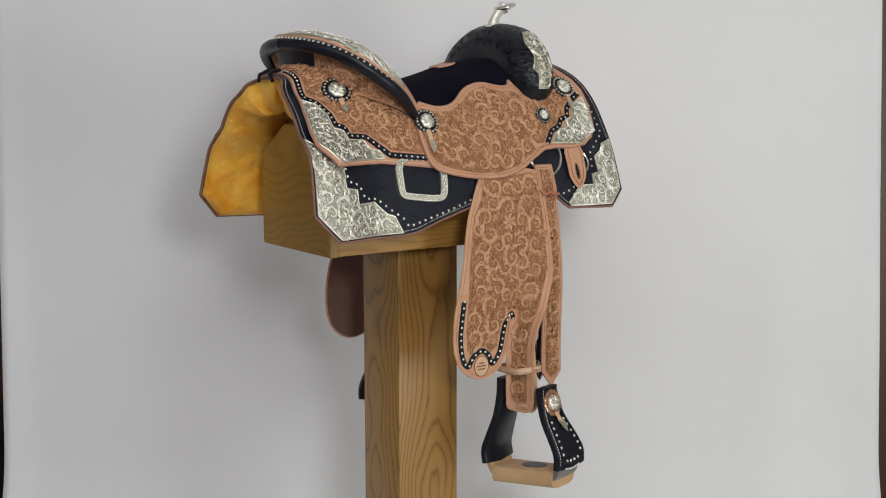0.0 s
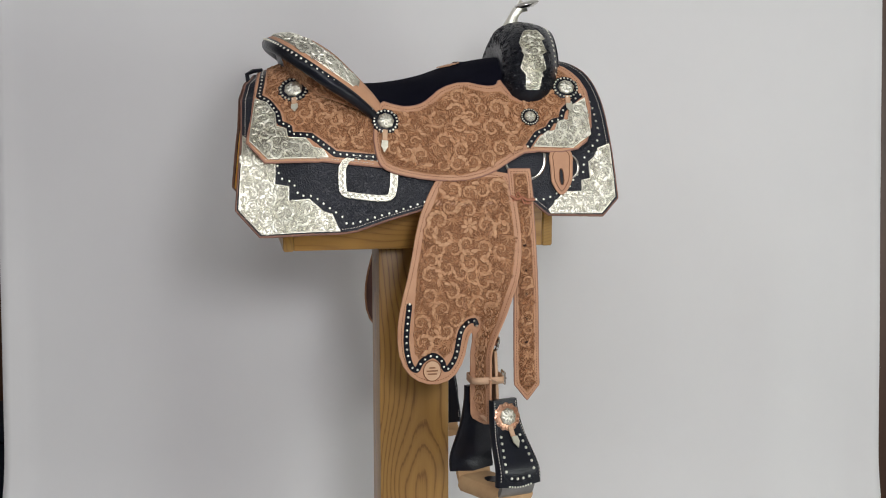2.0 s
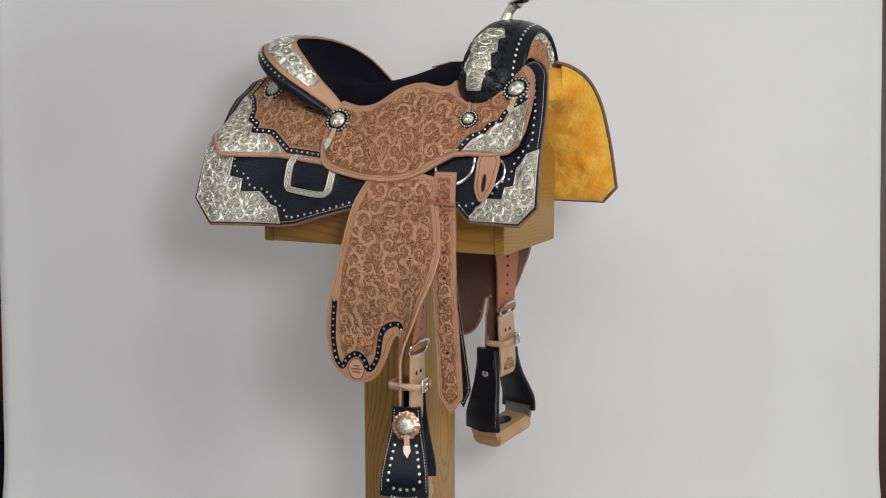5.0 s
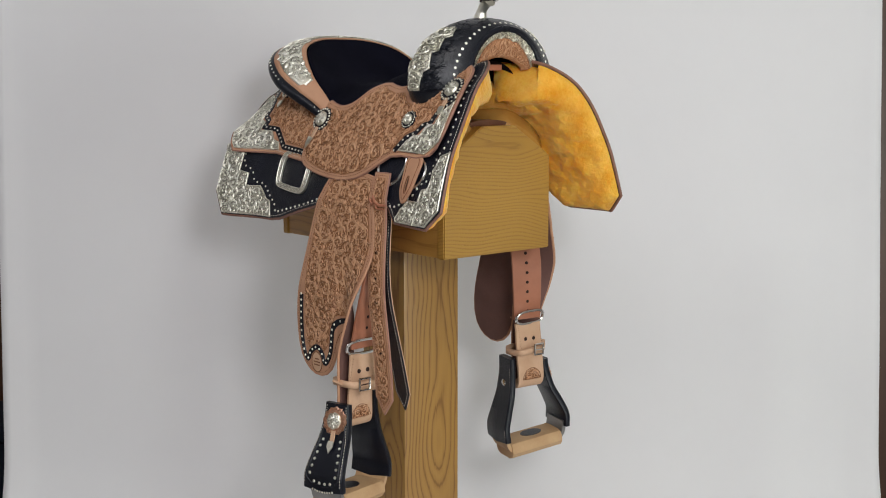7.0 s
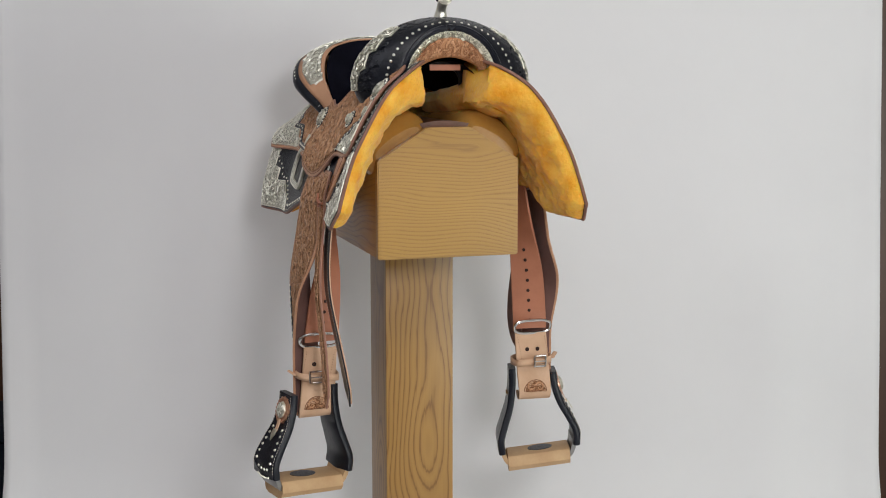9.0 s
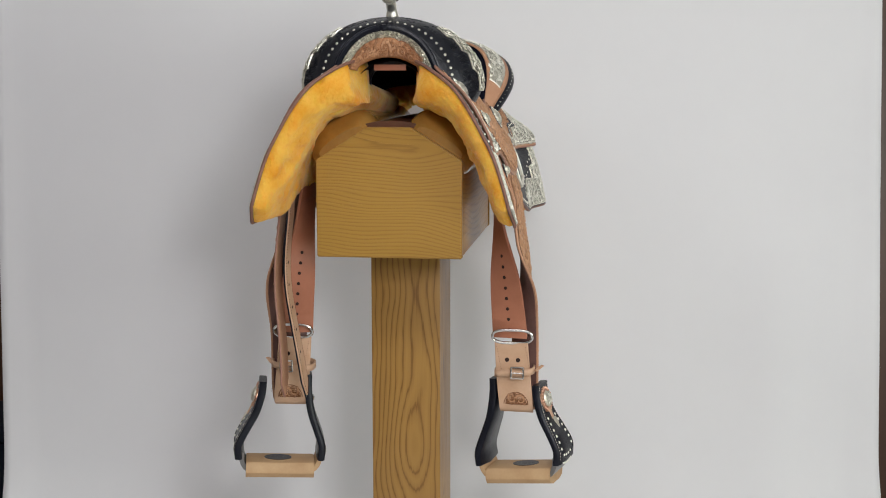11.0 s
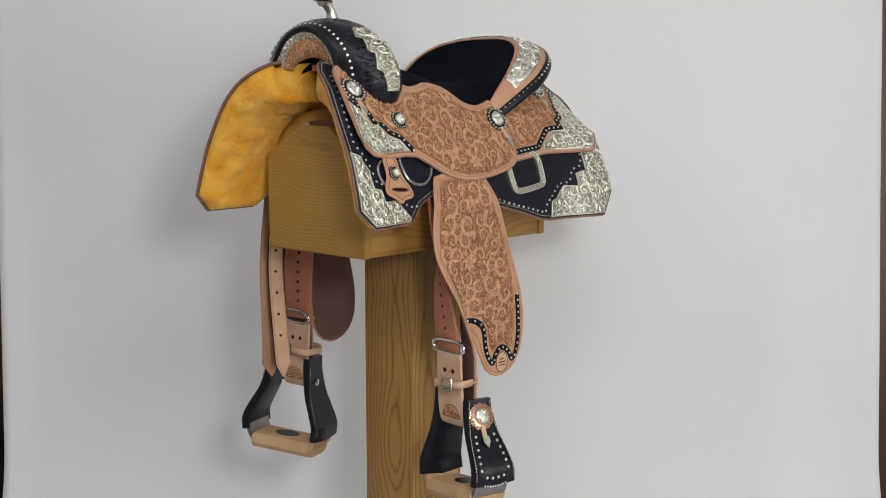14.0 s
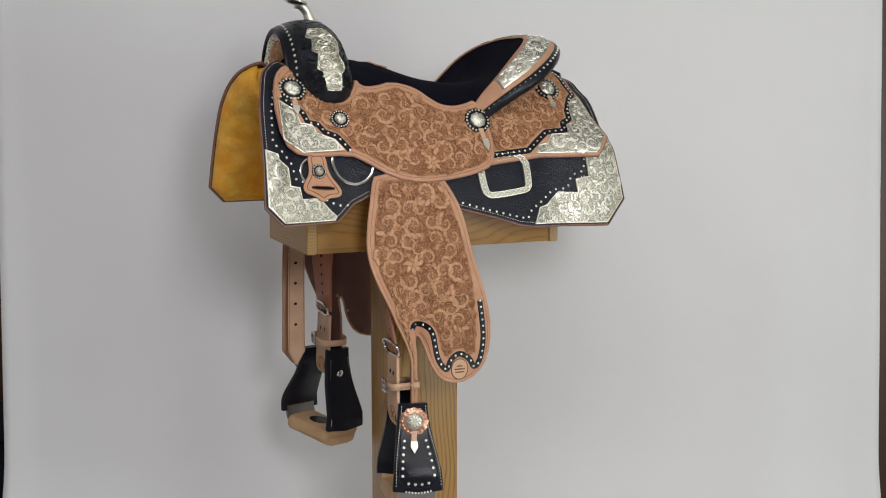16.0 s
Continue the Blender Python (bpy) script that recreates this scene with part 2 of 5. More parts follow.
def panel(name, outline, place, off, thick, mat, parent, label="", step=0.012, hole=None):
    """A sheet cut to an outline, laid on a surface: place(a, b, off) gives the point in space."""
    pts = resample(outline, step)
    lo, hi = np.min(pts, axis=0), np.max(pts, axis=0)
    grid = np.array([(a, b) for a in np.arange(lo[0] + step / 2, hi[0], step) for b in np.arange(lo[1] + step / 2, hi[1], step)])
    if len(grid):
        g = grid[inside(pts, grid) & (edge_distance(pts, grid) > step * 0.4)]
    else:
        g = np.zeros((0, 2))
    edges = [(i, (i + 1) % len(pts)) for i in range(len(pts))]
    if hole is not None:
        h = resample(hole, step)
        k = len(pts)
        if len(g):
            g = g[edge_distance(h, g) > step * 0.3]
        edges += [(k + i, k + (i + 1) % len(h)) for i in range(len(h))]
        pts = pts + h
    res = delaunay_2d_cdt([Vector(p) for p in pts] + [Vector(p) for p in g], edges, [], 0, 1e-7)
    v2 = np.array([tuple(v) for v in res[0]])
    tris = [tuple(f) for f in res[2]]
    cen = np.array([v2[list(f)].mean(axis=0) for f in tris])
    ok = inside(outline, cen)
    if hole is not None:
        ok &= ~inside(hole, cen)
    tris = [f for f, o in zip(tris, ok) if o]
    n = len(v2)
    top = [place(a, b, off + thick) for a, b in v2]
    bot = [place(a, b, off) for a, b in v2]
    faces = [f for f in tris] + [tuple(n + i for i in reversed(f)) for f in tris]
    count = {}
    for f in tris:
        for i in range(3):
            e = (f[i], f[(i + 1) % 3])
            count[tuple(sorted(e))] = None if tuple(sorted(e)) in count else e
    for e in count.values():
        if e:
            faces.append((e[1], e[0], n + e[0], n + e[1]))
    bm = bmesh.new()
    vs = [bm.verts.new(p) for p in top + bot]
    for f in faces:
        try:
            bm.faces.new([vs[i] for i in f])
        except ValueError:
            pass
    for v in [v for v in bm.verts if not v.link_faces]:
        bm.verts.remove(v)
    return part(name, bm, mat, parent, label)


def tube_data(path, r, sides=8, closed=False, flat=1.0, up=None):
    """Verts and faces of a round rod along a line in space."""
    path = [Vector(p) for p in path]
    n = len(path)
    verts, faces = [], []
    for i, p in enumerate(path):
        a = path[(i - 1) % n] if closed or i else path[0]
        b = path[(i + 1) % n] if closed or i < n - 1 else path[-1]
        t = (b - a).normalized()
        u = Vector(up) if up is not None else Vector((0.02, 1, 0.03))
        s = t.cross(u)
        if s.length < 0.05:
            s = t.cross(Vector((1, 0, 0.1)))
        s.normalize()
        w = s.cross(t)
        rr = r[i] if isinstance(r, (list, tuple, np.ndarray)) else r
        for k in range(sides):
            g = 2 * math.pi * k / sides
            verts.append(p + s * (rr * math.cos(g)) + w * (rr * flat * math.sin(g)))
    for i in range(n if closed else n - 1):
        j = (i + 1) % n
        for k in range(sides):
            q = (k + 1) % sides
            faces.append((i * sides + k, i * sides + q, j * sides + q, j * sides + k))
    if not closed:
        faces.append(tuple(range(sides - 1, -1, -1)))
        faces.append(tuple((n - 1) * sides + k for k in range(sides)))
    return verts, faces


def tube(name, path, r, mat, parent, label="", sides=8, closed=False, flat=1.0, up=None):
    v, f = tube_data(path, r, sides, closed, flat, up)
    return mesh_object(name, v, f, mat, parent, label)


def join_data(items):
    verts, faces = [], []
    for v, f in items:
        k = len(verts)
        verts += list(v)
        faces += [tuple(i + k for i in q) for q in f]
    return verts, faces


def dome_data(centre, normal, r, h, rings=3, sides=8):
    n = Vector(normal).normalized()
    a = n.orthogonal().normalized()
    b = n.cross(a)
    c = Vector(centre)
    verts, faces = [], []
    for i in range(rings):
        g = math.pi / 2 * i / rings
        for k in range(sides):
            q = 2 * math.pi * k / sides
            verts.append(c + (a * math.cos(q) + b * math.sin(q)) * (r * math.cos(g)) + n * (h * math.sin(g)))
    verts.append(c + n * h)
    for i in range(rings - 1):
        for k in range(sides):
            m = (k + 1) % sides
            faces.append((i * sides + k, i * sides + m, (i + 1) * sides + m, (i + 1) * sides + k))
    for k in range(sides):
        faces.append(((rings - 1) * sides + k, (rings - 1) * sides + (k + 1) % sides, len(verts) - 1))
    return verts, faces


def studs(points2d, place, off, parent, r=0.0026, name="studs", mat=None):
    """A row of small domed studs on a surface."""
    items = []
    for a, b in points2d:
        p = Vector(place(a, b, off))
        n = Vector(place(a, b, off + 0.01)) - p
        items.append(dome_data(p, n, r, r * 0.8, 2, 8))
    v, f = join_data(items)
    ob = mesh_object(name, v, f, mat or M_SILVERLEAF, parent, "row of small domed silver studs")
    ob["kind"] = "stuff"
    return ob


def dashes(line2d, place, off, parent, length=0.0032, gap=0.0022, w=0.0006, mat=None, name="stitching"):
    """A run of thread along a line on a surface."""
    pts = even(line2d, (length + gap))
    items = []
    for p, q in zip(pts[:-1], pts[1:]):
        d = q - p
        L = np.linalg.norm(d)
        if L < 1e-6 or L > 0.02:
            continue
        d /= L
        s = np.array([-d[1], d[0]]) * w
        e = p + d * length
        v = [place(*(p + s), off), place(*(e + s), off), place(*(e - s), off), place(*(p - s), off), place(*((p + e) / 2), off + 0.0009)]
        items.append((v, [(0, 1, 4), (1, 2, 4), (2, 3, 4), (3, 0, 4)]))
    if not items:
        return None
    v, f = join_data(items)
    ob = mesh_object(name, v, f, mat or M_STITCH, parent, "", False)
    ob["kind"] = "stuff"
    return ob


def leaf_data(p, ang, length, width, bend, place, off, h, grow=0.0):
    """One carved leaf: a curved blade with raised shoulders and a middle vein. grow: a flat blade that much wider, the cut line round it."""
    n = 5
    verts, faces = [], []
    a = ang
    pos = np.array(p, float) - np.array([math.cos(a), math.sin(a)]) * grow * 0.6
    step = (length + grow * 1.5) / n
    for i in range(n + 1):
        t = i / n
        w = width * (math.sin(math.pi * min(1.0, 0.12 + t * 0.88)) ** 0.7) * (1 if t < 1 else 0.05) + grow
        nx, ny = -math.sin(a), math.cos(a)
        if grow:
            verts.append(place(pos[0] + nx * w, pos[1] + ny * w, off))
            verts.append(place(pos[0] - nx * w, pos[1] - ny * w, off))
        else:
            for e, u in ((1, 0), (0.55, 1), (0, 0.45), (-0.55, 1), (-1, 0)):
                verts.append(place(pos[0] + nx * w * e, pos[1] + ny * w * e, off + h * u))
        pos = pos + np.array([math.cos(a), math.sin(a)]) * step
        a += bend / n
    k = 2 if grow else 5
    for i in range(n):
        for q in range(k - 1):
            faces.append((i * k + q, i * k + q + 1, i * k + q + k + 1, i * k + q + k))
    return verts, faces


def filler_blades(poly, blades, circles, rng, small, margin):
    """Small leaves that follow the scrolls and fill the ground left between them."""
    cell = 0.0013
    lo, hi = poly.min(axis=0), poly.max(axis=0)
    nx, ny = (int(q / cell) + 3 for q in hi - lo)
    taken = np.zeros((nx, ny), bool)

    def line(p, a, length, bend, n=7):
        out, q, g = [], np.array(p, float), a
        for _ in range(n):
            out.append(q.copy())
            q = q + np.array((math.cos(g), math.sin(g))) * length / (n - 1)
            g += bend / (n - 1)
        return np.array(out)

    def cells(pts):
        k = ((pts - lo) / cell).astype(int) + 1
        return np.clip(k[:, 0], 0, nx - 1), np.clip(k[:, 1], 0, ny - 1)

    def mark(p, a, length, width, bend):
        pts = line(p, a, length, bend)
        nrm = np.array((-math.sin(a + bend / 2), math.cos(a + bend / 2)))
        for e in np.arange(-width, width + cell * 0.5, cell):
            taken[cells(pts + nrm * e)] = True
    for b in blades:
        mark(*b)
    cs = np.array(circles) if circles else np.zeros((0, 3))
    cand = rng.uniform(lo, hi, (int(np.prod(hi - lo) / (0.0022 ** 2)) + 10, 2))
    cand = cand[inside(poly, cand)]
    cand = cand[edge_distance(poly, cand) > margin + 0.0012]
    out = []
    for scale, need in ((2.2, 0.95), (1.3, 0.8)):
        for c in cand:
            if taken[cells(c[None])][0]:
                continue
            turn, a = 1.0, rng.uniform(0, 6.28)
            if len(cs):
                d = c - cs[:, :2]
                i = int(np.argmin(np.hypot(d[:, 0], d[:, 1]) - cs[:, 2]))
                turn = 1.0 if int(cs[i, 0] * 1e5) % 2 else -1.0
                a = math.atan2(d[i, 1], d[i, 0]) + turn * rng.uniform(0.7, 1.5)
            length, width, bend = small * scale * rng.uniform(0.85, 1.2), small * 0.2, turn * 0.9
            pts = line(c, a, length, bend)
            if (~taken[cells(pts)]).mean() < need or not inside(poly, pts[-1:])[0]:
                continue
            out.append((c, a, length, width, bend))
            mark(c, a, length, width + 0.0011, bend)
    return out


def foliage(name, outline, place, off, parent, mat, label, seed, big=0.016, small=0.0045, h=0.0011, margin=0.009, line=None, cut=0.0007):
    """Scrolls, flowers and leaves that fill an outline, carved in low relief, each with its cut line."""
    rng = np.random.RandomState(seed)
    poly = np.array(resample(outline, 0.006))
    lo, hi = poly.min(axis=0), poly.max(axis=0)
    cand = rng.uniform(lo, hi, (7000, 2))
    cand = cand[inside(poly, cand)]
    dist = edge_distance(poly, cand) - margin
    circles = []
    for phase_r, tries in ((big, 400), (big * 0.66, 1100), (big * 0.42, 2400), (small, len(cand))):
        for c, d in zip(cand[:tries], dist[:tries]):
            r = phase_r * rng.uniform(0.8, 1.15)
            if d < r * 0.75:
                continue
            if all((c[0] - o[0]) ** 2 + (c[1] - o[1]) ** 2 > ((r + o[2]) * 0.76) ** 2 for o in circles):
                circles.append((c[0], c[1], r))
    blades = []
    for x, y, r in circles:
        a0 = rng.uniform(0, 2 * math.pi)
        turn = 1 if rng.rand() < 0.5 else -1
        if r > big * 0.7:
            if rng.rand() < 0.05:
                for i in range(7):
                    a = a0 + 2 * math.pi * i / 7
                    blades.append(((x + math.cos(a) * r * 0.22, y + math.sin(a) * r * 0.22), a, r * 0.82, r * 0.22, 0.9 * turn))
                blades.append(((x - r * 0.22 * math.cos(a0), y - r * 0.22 * math.sin(a0)), a0, r * 0.44, r * 0.2, 0))
            else:
                for i in range(10):
                    a = a0 + turn * i * 0.6
                    rr = r * (0.30 + 0.06 * i)
                    blades.append(((x + math.cos(a) * rr, y + math.sin(a) * rr), a + turn * 1.0, r * (0.46 + 0.05 * i), r * (0.11 + 0.014 * i), 0.9 * turn))
                for i in range(4):
                    a = a0 - turn * i * 1.3
                    blades.append(((x + math.cos(a) * r * 0.05, y + math.sin(a) * r * 0.05), a, r * 0.34, r * 0.09, 1.6 * turn))
        elif r > big * 0.3:
            for i in range(7):
                a = a0 + turn * (i * 0.37 - 1.1)
                blades.append(((x - math.cos(a0) * r * 0.85, y - math.sin(a0) * r * 0.85), a, r * (1.95 - 0.17 * abs(i - 3)), r * 0.12, 0.9 * turn * (1 if i > 2 else -0.6)))
        else:
            for i in (-1, 0, 1):
                blades.append(((x - math.cos(a0) * r, y - math.sin(a0) * r), a0 + i * 0.55, r * (2.1 - 0.5 * abs(i)), r * 0.2, 0.8 * turn))
    blades += filler_blades(poly, blades, circles, rng, small, margin)
    items, cuts = [], []
    for p, a, length, width, bend in blades:
        base = off + rng.uniform(0, 1) * h * 1.6
        items.append(leaf_data(p, a, length, width, bend, place, base + 0.00012, h))
        if line:
            cuts.append(leaf_data(p, a, length, width, bend, place, base, 0, cut))
    v, f = join_data(items)
    ob = mesh_object(name, v, f, mat, parent, label)
    ob["kind"] = "stuff"
    if line:
        v, f = join_data(cuts)
        ob2 = mesh_object("carved_outline", v, f, line, parent, "dark cut lines round the carved leaves")
        ob2["kind"] = "stuff"
    return ob


# ---------------------------------------------------------------- the room
def structure(name, bm, mat, label, smooth=False):
    ob = part(name, bm, mat, None, label, smooth)
    return tagged(ob, label, name.split("_")[0], kind="structure")


structure("floor", box_bm(-3.2, 3.2, -4.6, 2.3, -0.1, 0.0, 0), M_FLOOR, "plain grey floor of the room")
structure("ceiling", box_bm(-3.2, 3.2, -4.6, 2.3, 2.75, 2.85, 0), M_CEIL, "plain white ceiling of the room")
structure("wall_back", box_bm(-3.2, 3.2, 1.1, 1.2, 0.0, 2.75, 0), M_DARKWOOD, "dark stained wooden wall behind the backdrop")
# unseen walls, kept pale so the silver has something bright to reflect
structure("wall_left", box_bm(-3.3, -3.2, -4.6, 2.3, 0.0, 2.75, 0), M_WALL, "plain painted side wall")
structure("wall_right", box_bm(3.2, 3.3, -4.6, 2.3, 0.0, 2.75, 0), M_WALL, "plain painted side wall")
structure("wall_front", box_bm(-3.2, 3.2, -4.7, -4.6, 0.0, 2.75, 0), M_WALL, "plain painted wall behind the camera")


BACK_Y = 0.52


def backdrop():
    """Hanging white paper, slightly buckled, that sweeps forward over the floor, unseen, to bounce light up."""
    verts, faces = [], []
    nx = 120
    rows = [(BACK_Y, 2.6 - 2.2 * j / 80) for j in range(81)]
    rows += [(BACK_Y - 0.38 * (1 - math.cos(g)), 0.4 - 0.38 * math.sin(g)) for g in np.linspace(0.1, math.pi / 2, 12)]
    rows += [(BACK_Y - 0.38 - 0.15 * k, 0.02) for k in range(1, 14)]
    for y, z in rows:
        left = -1.054 + 0.028 * (z - 0.27)
        right = 1.178 - 0.038 * (z - 0.27)
        for i in range(nx + 1):
            x = left + (right - left) * i / nx
            d = 0.012 * noise.noise((x * 1.1, z * 0.7, 3.0)) + 0.005 * noise.noise((x * 3.0, z * 2.0, 8.0))
            # swell added in the shape to stand in for an arched patch of light
            d += 0.015 * math.exp(-((x - 0.90) / 0.085) ** 2) * math.exp(-max(0, z - 0.92) ** 2 / 0.0014)
            d += 0.008 * math.exp(-((x - 1.09) / 0.05) ** 2) * (math.exp(-((z - 0.62) / 0.05) ** 2) + math.exp(-((z - 1.12) / 0.04) ** 2))
            d += 0.02 * max(0, abs(x - 0.06) - 1.03) / 0.1
            if z > 0.05:
                verts.append((x, y - d, z))
            else:
                verts.append((x, y, z + 0.004 + 0.3 * abs(d)))
    for j in range(len(rows) - 1):
        for i in range(nx):
            a = j * (nx + 1) + i
            faces.append((a, a + nx + 1, a + nx + 2, a + 1))
    ob = mesh_object("backdrop", verts, faces, M_PAPER, None, "", True)
    so = ob.modifiers.new("paper", "SOLIDIFY")
    so.thickness = 0.002
    return tagged(ob, "white hanging paper backdrop with faint buckles", "backdrop", kind="structure")


backdrop()


def dark_case():
    """A dark cloth-covered case that stands beside the paper."""
    c = tagged(new("storage_case"), "dark navy cloth-covered storage case beside the backdrop", "storage case")
    c.location = (-1.45, 0.92, 0.0)
    part("body", box_bm(-0.33, 0.33, -0.13, 0.13, 0.0, 0.33, 0.012), M_NAVY, c, "dark navy case body")
    part("lid", box_bm(-0.335, 0.335, -0.135, 0.135, 0.331, 0.385, 0.012), M_NAVY, c, "dark navy case lid")
    part("handle", box_bm(-0.06, 0.06, -0.152, -0.131, 0.24, 0.262, 0.006), M_BLACK, c, "black carrying handle")
    return c


dark_case()


def smooth01(t):
    t = min(1.0, max(0.0, t))
    return t * t * (3 - 2 * t)


# ---------------------------------------------------------------- the stand
def saddle_stand():
    stand = tagged(new("saddle_stand"), "honey-stained oak saddle stand with a boxed top on a square post", "saddle stand")
    zb, zs, zt = CZ - 0.346, CZ - 0.163, CZ - 0.102
    part("post", box_bm(-0.0715, 0.0715, -0.0715, 0.0715, 0.05, zb, 0.004), M_WOODZ, stand, "square oak post with upright grain").matrix_local = pose(-0.004, 0, 0, 0, 0, -1.3)
    part("turntable", lathe_bm([(0.3, 0.026), (0.3, 0.042), (0.292, 0.05)], 48), M_DARKWOOD, stand, "low round turning base")
    # end boards with a chamfered top
    for x0, x1, name in ((0.245, 0.265, "front_panel"), (-0.271, -0.251, "rear_panel")):
        out = [(-0.1375, zb), (0.1375, zb), (0.1375, zs), (0.042, zt), (-0.042, zt), (-0.1375, zs)]
        bm = bmesh.new()
        a = [bm.verts.new((x0, y, z)) for y, z in out]
        b = [bm.verts.new((x1, y, z)) for y, z in out]
        bm.faces.new(a[::-1]), bm.faces.new(b)
        for i in range(6):
            bm.faces.new((a[i], a[(i + 1) % 6], b[(i + 1) % 6], b[i]))
        bmesh.ops.bevel(bm, geom=bm.edges[:], offset=0.002, segments=2, affect="EDGES")
        part(name, bm, M_WOODY, stand, "oak end board with a chamfered top", False)
    for s in (-1, 1):
        y0, y1 = sorted((s * 0.1355, s * 0.1155))
        part("side_panel", box_bm(-0.2505, 0.2445, y0, y1, zb + 0.001, zs, 0.002), M_WOODX, stand, "oak side board")
        bm = bmesh.new()
        pts = [(s * 0.1355, zs + 0.0005), (s * 0.040, zt - 0.001), (s * 0.040, zt - 0.021), (s * 0.1355, zs - 0.0195)]
        a = [bm.verts.new((-0.2505, y, z)) for y, z in pts]
        b = [bm.verts.new((0.2445, y, z)) for y, z in pts]
        bm.faces.new(a), bm.faces.new(b[::-1])
        for i in range(4):
            bm.faces.new((a[i], b[i], b[(i + 1) % 4], a[(i + 1) % 4]))
        part("sloping_board", bm, M_WOODX, stand, "", False)
        # rounded bars on the slopes, on which the saddle sits
        verts, faces = [], []
        n, k = 28, 24
        c = Vector((0, s * 0.094, CZ - 0.130))
        along = Vector((0, s * 0.0955, -0.061)).normalized()
        up = Vector((0, s * 0.061, 0.0955)).normalized()
        for i in range(n + 1):
            t = -1 + 2 * i / n
            e = math.sqrt(max(0.0, 1 - 0.96 * max(0.0, (abs(t) - 0.80) / 0.20) ** 2))
            for q in range(k):
                g = 2 * math.pi * q / k
                ca, sa = math.cos(g), math.sin(g)
                ra = 0.072 * math.copysign(abs(ca) ** 0.55, ca) * (0.6 + 0.4 * e)
                ru = 0.044 * math.copysign(abs(sa) ** 0.65, sa) * e
                p = c + along * ra + up * (ru + 0.004 - 0.012 * (ra / 0.072) ** 2)
                verts.append((t * 0.243, p.y, p.z))
        for i in range(n):
            for q in range(k):
                m = (q + 1) % k
                faces.append((i * k + q, i * k + m, (i + 1) * k + m, (i + 1) * k + q))
        faces.append(tuple(range(k)))
        faces.append(tuple(n * k + q for q in range(k - 1, -1, -1)))
        ob = mesh_object("support_bar", verts, faces, M_PAD, stand, "glossy lacquered rounded support bar")
    verts, faces = [], []
    for i in range(17):
        y = -0.06 + 0.12 * i / 16
        for x, dz in ((-.23, 0), (.235, 0), (.235, -.025), (-.23, -.025)):
            verts.append((x, y, CZ - 0.091 - 0.006 * (y / 0.05) ** 2 + dz))
    for i in range(16):
        for k in range(4):
            faces.append((i * 4 + k, i * 4 + (k + 1) % 4, (i + 1) * 4 + (k + 1) % 4, (i + 1) * 4 + k))
    faces += [(0, 1, 2, 3), (67, 66, 65, 64)]
    # dark wood puts the shade between the bars into the ridge's colour
    mesh_object("ridge_board", verts, faces, M_DARKWOOD, stand, "brown lacquered ridge between the support bars, darkened for their shade")
    part("top_board", box_bm(-0.2505, 0.2445, -0.0395, 0.0395, zt - 0.02, zt - 0.001, 0.002), M_WOODX, stand)
    return stand


def lathe_bm(profile, sides):
    bm = bmesh.new()
    rings = [[bm.verts.new((r * math.cos(2 * math.pi * k / sides), r * math.sin(2 * math.pi * k / sides), z)) for k in range(sides)] for r, z in profile if r > 0]
    for a, b in zip(rings[:-1], rings[1:]):
        for k in range(sides):
            bm.faces.new((a[k], a[(k + 1) % sides], b[(k + 1) % sides], b[k]))
    bm.faces.new(rings[0][::-1])
    bm.faces.new(rings[-1])
    return bm


# ---------------------------------------------------------------- the saddle: surfaces that its sheets lie on
PROFILE = np.array(catmull([(0, .024), (.04, .02), (.075, .010), (.105, -.008), (.13, -.028), (.15, -.052), (.168, -.08), (.182, -.105),
                            (.205, -.150), (.222, -.2), (.236, -.25), (.25, -.3), (.262, -.345)], 8))
PV = np.concatenate([[0], np.cumsum(np.linalg.norm(np.diff(PROFILE, axis=0), axis=1))])
PT = np.gradient(PROFILE, PV, axis=0)


def rear_drop(x, y):
    """How much the crown sinks towards the rear edge."""
    return 0.036 * smooth01((-0.21 - x) / 0.11) * (1 - smooth01((y - 0.09) / 0.13))


def v_of(z, x=0.0):
    """How far down the side of the saddle a height lies, at a station along it."""
    zs = np.array([q - rear_drop(x, p) for p, q in PROFILE])
    return float(np.interp(-z, -zs, PV))


def draw_in(x, v):
    """How far the sides are drawn in between the flaring skirt corners."""
    flare = smooth01((-x - 0.20) / 0.12) * smooth01((v - 0.23) / 0.07) * 1.35
    flare += max(0.8 * smooth01((x - 0.20) / 0.14) * smooth01((v - 0.27) / 0.12), 0.85 * smooth01((x - 0.295) / 0.05))
    waist = 0.009 * math.exp(-((x + 0.05) / 0.13) ** 2) * smooth01((0.34 - v) / 0.1)
    return (0.019 * (1 - flare) + waist) * smooth01((v - 0.05) / 0.09)


# the profile at even steps of the way down: y, z and their slopes
TABLE = [tuple(np.interp(v, PV, a) for a in (PROFILE[:, 0], PROFILE[:, 1], PT[:, 0], PT[:, 1])) for v in np.linspace(0, PV[-1], 1200)]


def side_place(sgn):
    k = 1199 / PV[-1]

    def place(x, v, off):
        y, z, ty, tz = TABLE[min(1199, max(0, int(v * k + 0.5)))]
        z -= rear_drop(x, y)
        y, z = y - draw_in(x, v) - tz * off, z + ty * off
        return (float(x), sgn * y, z)
    return place


def xv(pts):
    return [np.array((x, v_of(z, x))) for x, z in pts]


